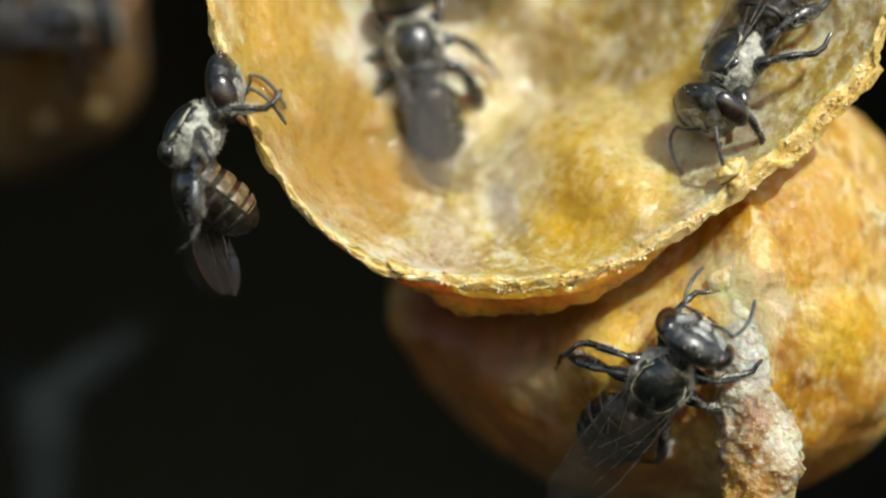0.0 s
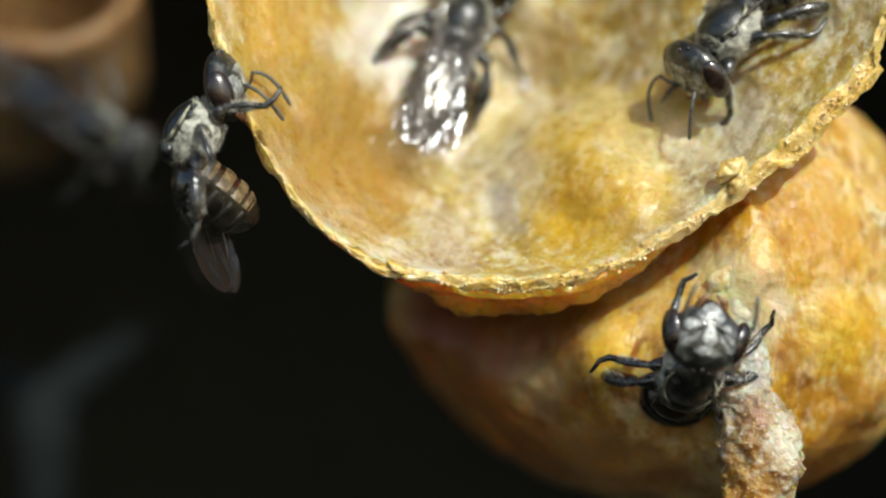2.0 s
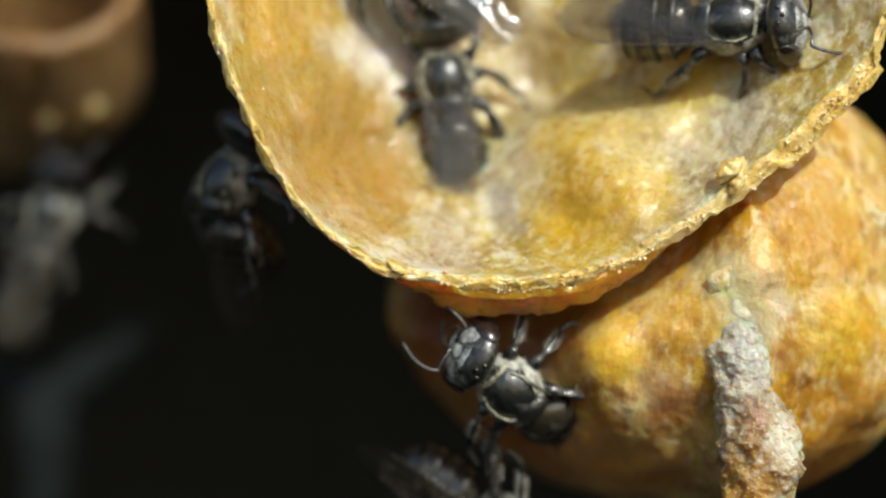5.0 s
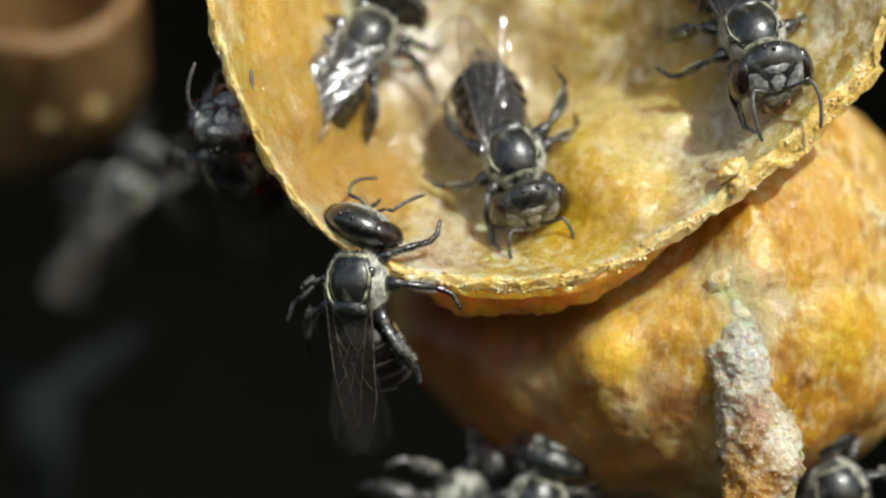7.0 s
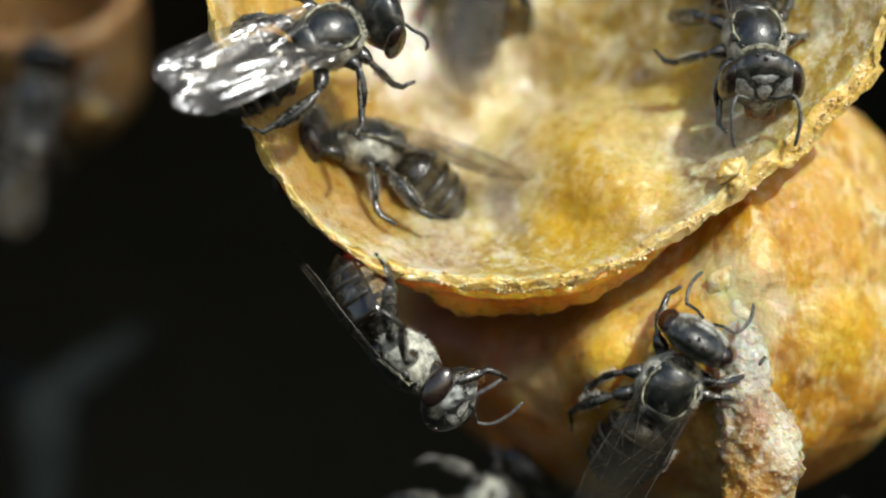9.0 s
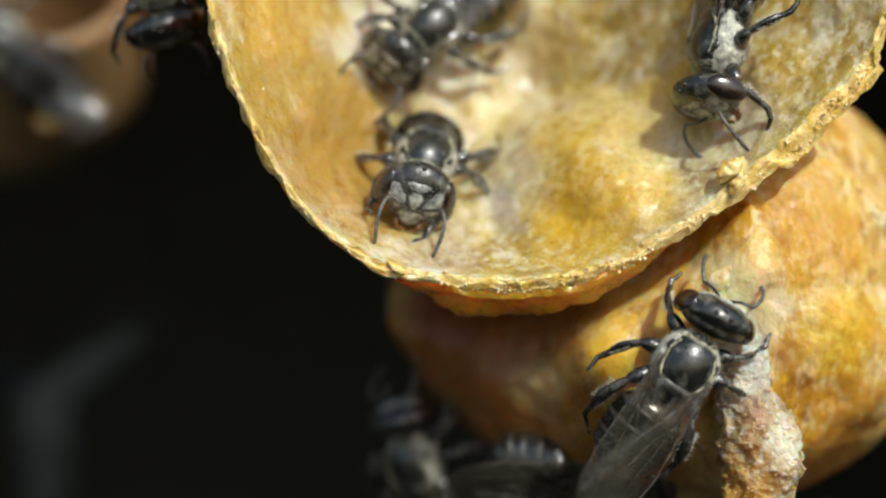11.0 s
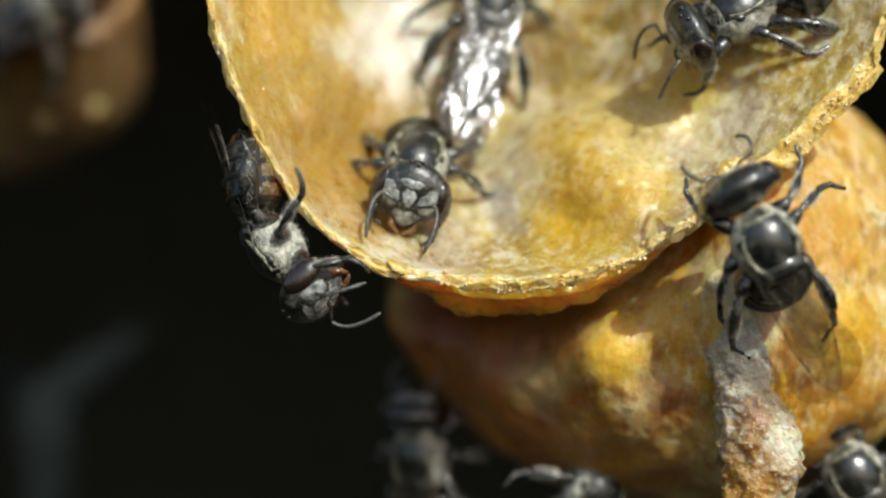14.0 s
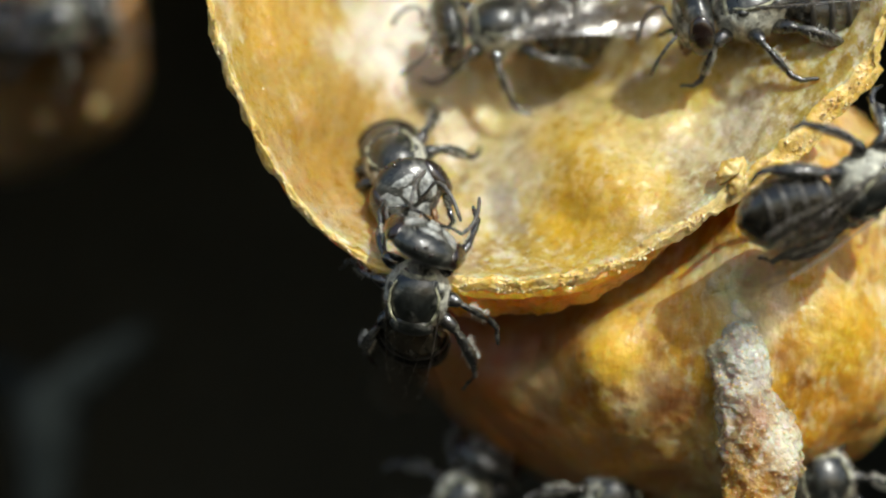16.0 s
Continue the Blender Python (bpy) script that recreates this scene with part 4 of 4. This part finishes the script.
    walk(bees['inside'], [
        (0, bee_pose(-0.62, 3.29, 4.49, 100, 0, 0)), (0.5, bee_pose(-0.62, 3.26, 4.42, 98, 0, 0)), (1, bee_pose(-0.68, 3.19, 4.35, 98, -3, 4)),
        (1.5, bee_pose(-0.55, 3.30, 4.62, 94, -10, 8)), (2, bee_pose(0.46, 3.67, 5.11, 70, -20, 2)), (2.5, bee_pose(0.84, 3.75, 5.63, 70, -20, 2)),
        (3, bee_pose(0.71, 3.65, 4.47, 82, 0, 0)), (3.5, bee_pose(0.39, 3.41, 3.68, 130, 0, 0)), (4, bee_pose(-0.05, 3.41, 4.19, 135, 0, 0)),
        (4.2, bee_pose(-0.49, 3.27, 4.30, 130, 0, 0)), (5.2, bee_pose(0.20, 3.36, 3.68, 90, 0, 0)), (6.3, bee_pose(1.73, 3.72, 4.48, 68, 0, 0)),
        (6.5, bee_pose(2.30, 3.66, 4.15, 48, 0, 0)), (6.75, bee_pose(2.15, 2.13, 2.94, -15, 0, 0)), (7, bee_pose(1.49, 1.46, 1.93, -72, 22, 0)),
        (7.5, bee_pose(0.51, 2.72, 2.40, -132, 22, 5)), (8, bee_pose(-0.01, 2.55, 1.93, -140, 42, 0)), (8.5, bee_pose(-0.60, 2.41, 2.23, -138, 25, 20)),
        (9, bee_pose(-1.60, 1.84, 2.22, -195, 5, 66)), (9.2, bee_pose(-2.44, -0.30, 1.89, -190, 5, 62)), (10.2, bee_pose(-1.72, 1.30, 2.28, -140, 30, 0)),
        (11.3, bee_pose(-0.19, 1.87, 1.71, -100, 50, 0)), (11.5, bee_pose(-0.29, 1.72, 1.61, -104, 50, 0)), (12, bee_pose(-0.31, 1.72, 1.58, -100, 50, 0)),
        (12.5, bee_pose(-0.27, 1.72, 1.65, -86, 50, 0)), (13, bee_pose(-0.29, 1.83, 1.76, -98, 50, 0)), (13.5, bee_pose(-0.35, 1.66, 1.75, -98, 50, 0)),
        (14, bee_pose(-0.56, 1.73, 1.87, -98, 50, 0)), (15, bee_pose(-0.75, 1.75, 1.90, -88, 50, 0)), (15.5, bee_pose(-0.84, 1.70, 1.80, -70, 50, 0)),
        (16, bee_pose(-1.01, 1.65, 1.84, -66, 50, 0))])
    walk(bees['deep'], [
        (0, bee_pose(1.47, 3.37, 8.35, 250, 0, 0)), (2.5, bee_pose(1.47, 3.58, 7.76, 255, 0, 0)), (3, bee_pose(1.87, 3.79, 6.40, 262, 0, 0)),
        (3.5, bee_pose(2.25, 3.80, 5.76, 260, 0, 0)), (4, bee_pose(2.12, 3.78, 6.53, 250, 0, 0)), (4.6, bee_pose(0.20, 3.48, 7.36, 190, 0, 0)),
        (5.3, bee_pose(-2.03, 2.58, 5.82, 110, 0, 0)), (5.8, bee_pose(-2.36, 1.94, 4.14, 55, 0, 0)), (6.3, bee_pose(-1.37, 1.60, 3.36, 20, -26, -10)),
        (6.5, bee_pose(-0.97, 1.70, 3.51, 26, -26, -10)), (7, bee_pose(-1.67, 2.89, 4.63, 56, -20, -4)), (7.5, bee_pose(-0.81, 3.30, 5.31, 48, -20, -5)),
        (8, bee_pose(0.59, 3.71, 5.43, 44, -19, -6)), (8.5, bee_pose(1.10, 3.75, 6.91, 75, 0, 0)), (9, bee_pose(0.97, 3.75, 7.04, 85, 0, 0)),
        (9.2, bee_pose(0.59, 3.65, 6.88, 105, 0, 0)), (10.2, bee_pose(-0.30, 3.52, 5.85, 180, 0, 0)), (11.3, bee_pose(-0.24, 3.13, 4.66, 245, 24, 0)),
        (11.5, bee_pose(-0.15, 3.19, 4.56, 262, 28, 0)), (12, bee_pose(1.19, 3.46, 4.64, 274, 28, 0)), (12.5, bee_pose(1.92, 2.80, 3.12, 283, 20, 0)),
        (13, bee_pose(1.82, 3.39, 4.08, 286, 28, 0)), (13.5, bee_pose(1.35, 3.79, 5.70, 200, 0, 0)), (14, bee_pose(1.12, 3.78, 5.51, 78, -18, 7)),
        (14.5, bee_pose(0.48, 3.56, 5.22, 104, -13, 14)), (15, bee_pose(0.07, 2.79, 4.12, 160, 5, 19)), (15.5, bee_pose(1.82, 2.80, 3.62, 190, 8, 22)),
        (16, bee_pose(1.23, 3.08, 4.95, 184, 8, 23))])
    walk(bees['guard'], [
        (0, bee_pose(6.02, 0.66, 3.85, 240, 12, 62)), (0.5, bee_pose(5.94, 0.76, 3.95, 248, 14, 58)), (1, bee_pose(5.82, 0.85, 4.01, 256, 12, 58)),
        (1.5, bee_pose(5.73, 1.05, 4.13, 250, 12, 60)), (2, bee_pose(6.01, 1.15, 4.58, 228, 12, 50)), (2.5, bee_pose(6.07, 0.83, 4.62, 185, 0, 34)),
        (3, bee_pose(5.79, 1.24, 4.89, 100, 0, 0)), (3.5, bee_pose(6.03, 1.25, 4.72, 52, 0, -62)), (4, bee_pose(6.18, 1.09, 4.58, 36, 0, -66)),
        (4.2, bee_pose(6.01, 1.18, 4.53, 45, 0, -62)), (5.2, bee_pose(6.09, 0.95, 4.74, -20, 20, 0)), (6.3, bee_pose(6.33, 0.66, 4.44, -75, 36, 0)),
        (6.5, bee_pose(6.33, 0.66, 4.44, -75, 36, 0)), (7, bee_pose(6.39, 0.62, 4.43, -72, 36, 0)), (7.5, bee_pose(6.44, 0.59, 4.43, -72, 36, 0)),
        (8, bee_pose(6.55, 0.56, 4.62, -70, 36, 0)), (8.5, bee_pose(6.58, 0.73, 4.88, -85, 45, 0)), (9, bee_pose(6.44, 0.60, 4.34, -88, 36, 0)),
        (9.2, bee_pose(6.47, 0.56, 4.39, -85, 36, 0)), (11.3, bee_pose(5.71, 0.92, 4.14, -106, 12, 74)), (11.5, bee_pose(5.71, 0.89, 4.08, -106, 12, 74)),
        (12.5, bee_pose(5.75, 0.86, 4.07, -104, 12, 74)), (13.5, bee_pose(5.75, 0.86, 4.07, -104, 12, 74)), (14, bee_pose(6.16, 0.90, 4.96, 205, 8, 40)),
        (14.5, bee_pose(6.39, 0.90, 5.10, 190, 0, 45)), (15, bee_pose(6.28, 0.90, 5.01, 188, 0, 45)), (15.5, bee_pose(6.35, 0.90, 5.03, 188, 0, 45)),
        (16, bee_pose(6.37, 0.90, 4.99, 188, 0, 45))])
    walk(bees['far'], [
        (0, bee_pose(-10.00, 9.80, 5.95, 0, 0, 0)), (0.5, bee_pose(-10.00, 9.80, 5.65, -60, 0, 0)), (1, bee_pose(-10.44, 9.80, 4.02, -70, 0, 0)),
        (1.5, bee_pose(-9.99, 9.80, 3.58, -30, 0, 0)), (2, bee_pose(-9.11, 9.80, 3.13, -30, 0, 0)), (2.5, bee_pose(-8.96, 9.80, 2.54, 0, 0, 0)),
        (3, bee_pose(-8.96, 9.80, 2.54, 30, 0, 0)), (3.5, bee_pose(-9.70, 9.80, 2.09, 100, 0, 0)), (4, bee_pose(-9.99, 9.80, 1.50, 120, 0, 0)),
        (4.2, bee_pose(-10.59, 9.80, 1.20, 130, 0, 0)), (5.2, bee_pose(-10.31, 10.50, 0.92, 60, 0, 0)), (6.3, bee_pose(-9.31, 11.50, 1.56, 40, 0, 0)),
        (6.5, bee_pose(-8.69, 11.50, 1.87, 60, 0, 0)), (7, bee_pose(-8.69, 11.50, 1.56, 60, 0, 0)), (7.5, bee_pose(-8.54, 11.50, 1.09, 90, 0, 0)),
        (8, bee_pose(-10.08, 11.50, 1.56, 120, 0, 0)), (8.5, bee_pose(-11.31, 11.50, 2.94, 100, 0, 0)), (9, bee_pose(-10.59, 9.80, 3.88, 80, 0, 0)),
        (9.2, bee_pose(-10.44, 9.80, 4.76, 80, 0, 0)), (10, bee_pose(-11.03, 9.80, 5.35, 120, 0, 0)), (11.3, bee_pose(-11.63, 9.80, 5.65, 140, 0, 0)),
        (11.5, bee_pose(-11.63, 9.80, 6.09, 140, 0, 0)), (12.5, bee_pose(-12.81, 9.80, 6.25, 140, 0, 0)), (13.5, bee_pose(-12.81, 9.80, 6.25, 60, 0, 0)),
        (14, bee_pose(-10.89, 9.80, 6.09, 20, 0, 0)), (15, bee_pose(-10.44, 9.80, 5.95, 20, 0, 0)), (16, bee_pose(-10.15, 9.80, 5.95, 10, 0, 0))])
    walk(bees['under'], [
        (0, bee_pose(-2.30, 3.00, -9.49, -10, 0, 0)), (2.6, bee_pose(-2.30, 3.00, -8.87, -10, 0, 0)), (3.2, bee_pose(-1.81, 3.20, -6.15, -30, 0, 0)),
        (3.5, bee_pose(-1.04, 5.00, -2.96, -36, 0, 50)), (4, bee_pose(-0.12, 4.00, -4.16, -32, 0, 55)), (4.2, bee_pose(0.01, 4.00, -4.48, -35, 0, 55)),
        (5.2, bee_pose(1.46, 3.20, -6.53, -30, 0, 40)), (6.3, bee_pose(1.57, 6.00, -7.29, 20, 0, 0)), (7, bee_pose(0.47, 4.60, -5.80, 40, 0, 35)),
        (7.5, bee_pose(0.86, 4.60, -5.93, 60, 0, 35)), (8, bee_pose(0.86, 4.60, -5.84, 70, 0, 30)), (8.5, bee_pose(0.80, 4.60, -5.80, 60, 0, 30)),
        (9.2, bee_pose(1.25, 4.60, -5.93, 40, 0, 30)), (11.3, bee_pose(-0.78, 5.20, -4.89, 110, 10, -35)), (12, bee_pose(-0.58, 5.20, -4.83, 100, 10, -35)),
        (14.5, bee_pose(-0.48, 5.20, -4.96, 100, 10, -35)), (15, bee_pose(0.21, 5.20, -5.95, 70, 10, -20)), (16, bee_pose(0.48, 5.20, -5.89, 60, 10, 0))])
    walk(bees['beside'], [
        (0, bee_pose(9.60, 2.60, -9.14, 100, 0, 0)), (5.8, bee_pose(9.48, 2.60, -8.15, 100, 0, 0)), (6.3, bee_pose(8.86, 2.60, -5.18, 100, 0, 0)),
        (7, bee_pose(8.61, 2.60, -5.31, 110, 0, 0)), (7.5, bee_pose(9.11, 2.60, -7.66, 110, 0, 0)), (12.2, bee_pose(8.61, 2.60, -7.91, 100, 0, 0)),
        (13, bee_pose(8.49, 2.60, -5.43, 80, 0, 0)), (13.5, bee_pose(9.11, 2.60, -5.18, 60, 0, 0)), (14, bee_pose(8.93, 2.40, -4.91, 120, 0, 0)),
        (15, bee_pose(8.93, 2.40, -5.03, 120, 0, 0)), (15.5, bee_pose(8.93, 2.40, -4.91, 100, 0, 0)), (16, bee_pose(8.26, 2.40, -5.03, 100, 0, 0))])
    gait(bees['left'], ((0, 44, -20), (4.2, 44, -20), (7, -25, 0), (7.5, -25, 0), (8, -20, 0), (8.5, 5, 0), (16, 0, 0)), ((0, 74, 50, 2, 55), (4.2, 74, 50, 2, 55), (6.3, 20, 5, 4, 0), (7.5, 30, 20, 4, 0), (8.2, 20, 0, 8, 0), (8.5, 38, 0, 16, 0), (9, 10, -2, 10, 0), (16, 0, 0, 0, 0)))
    gait(bees['low'], ((0, 0, 0), (0.5, -5, -5), (1, 10, 15), (1.5, -35, 10), (2, -36, 0), (3.5, -34, 0), (4.2, -30, 10), (6.3, 0, 10), (7, 10, -15), (7.5, 0, 30), (8.5, 0, 35), (9.2, 0, 30), (11, 0, 0), (16, 0, 0)), ((0, 8, 0, 2, 0), (1.5, 8, 0, 2, 0), (2, 34, 24, 0, 0), (2.5, 34, 24, 0, 0), (3, 40, 34, 0, 0), (4.2, 40, 34, 0, 0), (6.3, 34, 16, 0, 0), (7, 34, 14, 0, 0), (7.5, 38, 32, 0, 0), (8, 18, 16, 0, 0), (9.2, 12, 10, 0, 0), (11, 4, 0, 2, 0), (16, 4, 0, 2, 0)))
    gait(bees['climber'], ((0, 0, 0), (7.5, -20, 0), (8, -25, 0), (8.5, -20, 0), (9, 0, 0), (11.5, 0, 0), (12, 10, 0), (12.5, -30, 8), (13.5, -30, 0), (14, 14, 8), (14.5, 12, 5), (15, 16, 0), (15.5, 0, 0), (16, 0, 0)), ((0, 4, 0, 0, 0), (8, 24, 16, 0, 0), (8.5, 14, 8, 0, 0), (9, 6, 0, 2, 0), (13, 6, 0, 2, 0), (13.5, 26, 18, 0, 0), (14, 70, 12, -3, 0), (14.5, 84, 20, 1, 0), (15, 52, 4, -4, 0), (15.5, 30, 10, 0, 0), (16, 14, 0, 3, 0)))
    gait(bees['edge'], ((0, 0, 0), (13.5, 0, 0), (14, 0, 30), (15, 0, 30), (15.5, -34, 20), (16, 5, -22)), ((0, 4, 0, 0, 0), (12, 4, 0, 0, 0), (13.5, 16, 6, 0, 0), (14, 24, 20, 0, 0), (14.5, 22, 18, 0, 0), (15, 16, 12, 0, 0), (15.5, 30, 14, 0, 0), (16, 40, 24, -2, 0)))
    gait(bees['inside'], ((0, 0, 0), (6.5, 0, 0), (7, -10, 0), (8, -32, 0), (8.5, -22, 0), (9, 28, 0), (9.2, 28, 0), (11.3, -26, 0), (16, -26, 0)), ((0, 4, 0, 0, 0), (6.5, 4, 0, 0, 0), (7, 8, 4, 0, 0), (8, 14, 10, 0, 0), (9, 26, 6, 0, 0), (9.2, 20, 4, 0, 0), (11, 34, 36, 0, 0), (16, 34, 36, 0, 0)))
    gait(bees['deep'], ((0, 0, 0), (10, 0, 0), (11.3, -26, 0), (13, -28, 0), (14, 0, 0), (16, 0, 0)))
    gait(bees['guard'], ((0, -10, 0), (2, -5, 0), (2.5, 0, 0), (6.3, -20, 0), (9.2, -15, 0), (11.3, 0, 0), (16, 0, 0)))
    gait(bees['far'], ((0, 0, 0), (16, 0, 0)))
    gait(bees['under'], ((0, 0, 0), (16, 0, 0)))
    gait(bees['beside'], ((0, 0, 0), (16, 0, 0)))


motions()
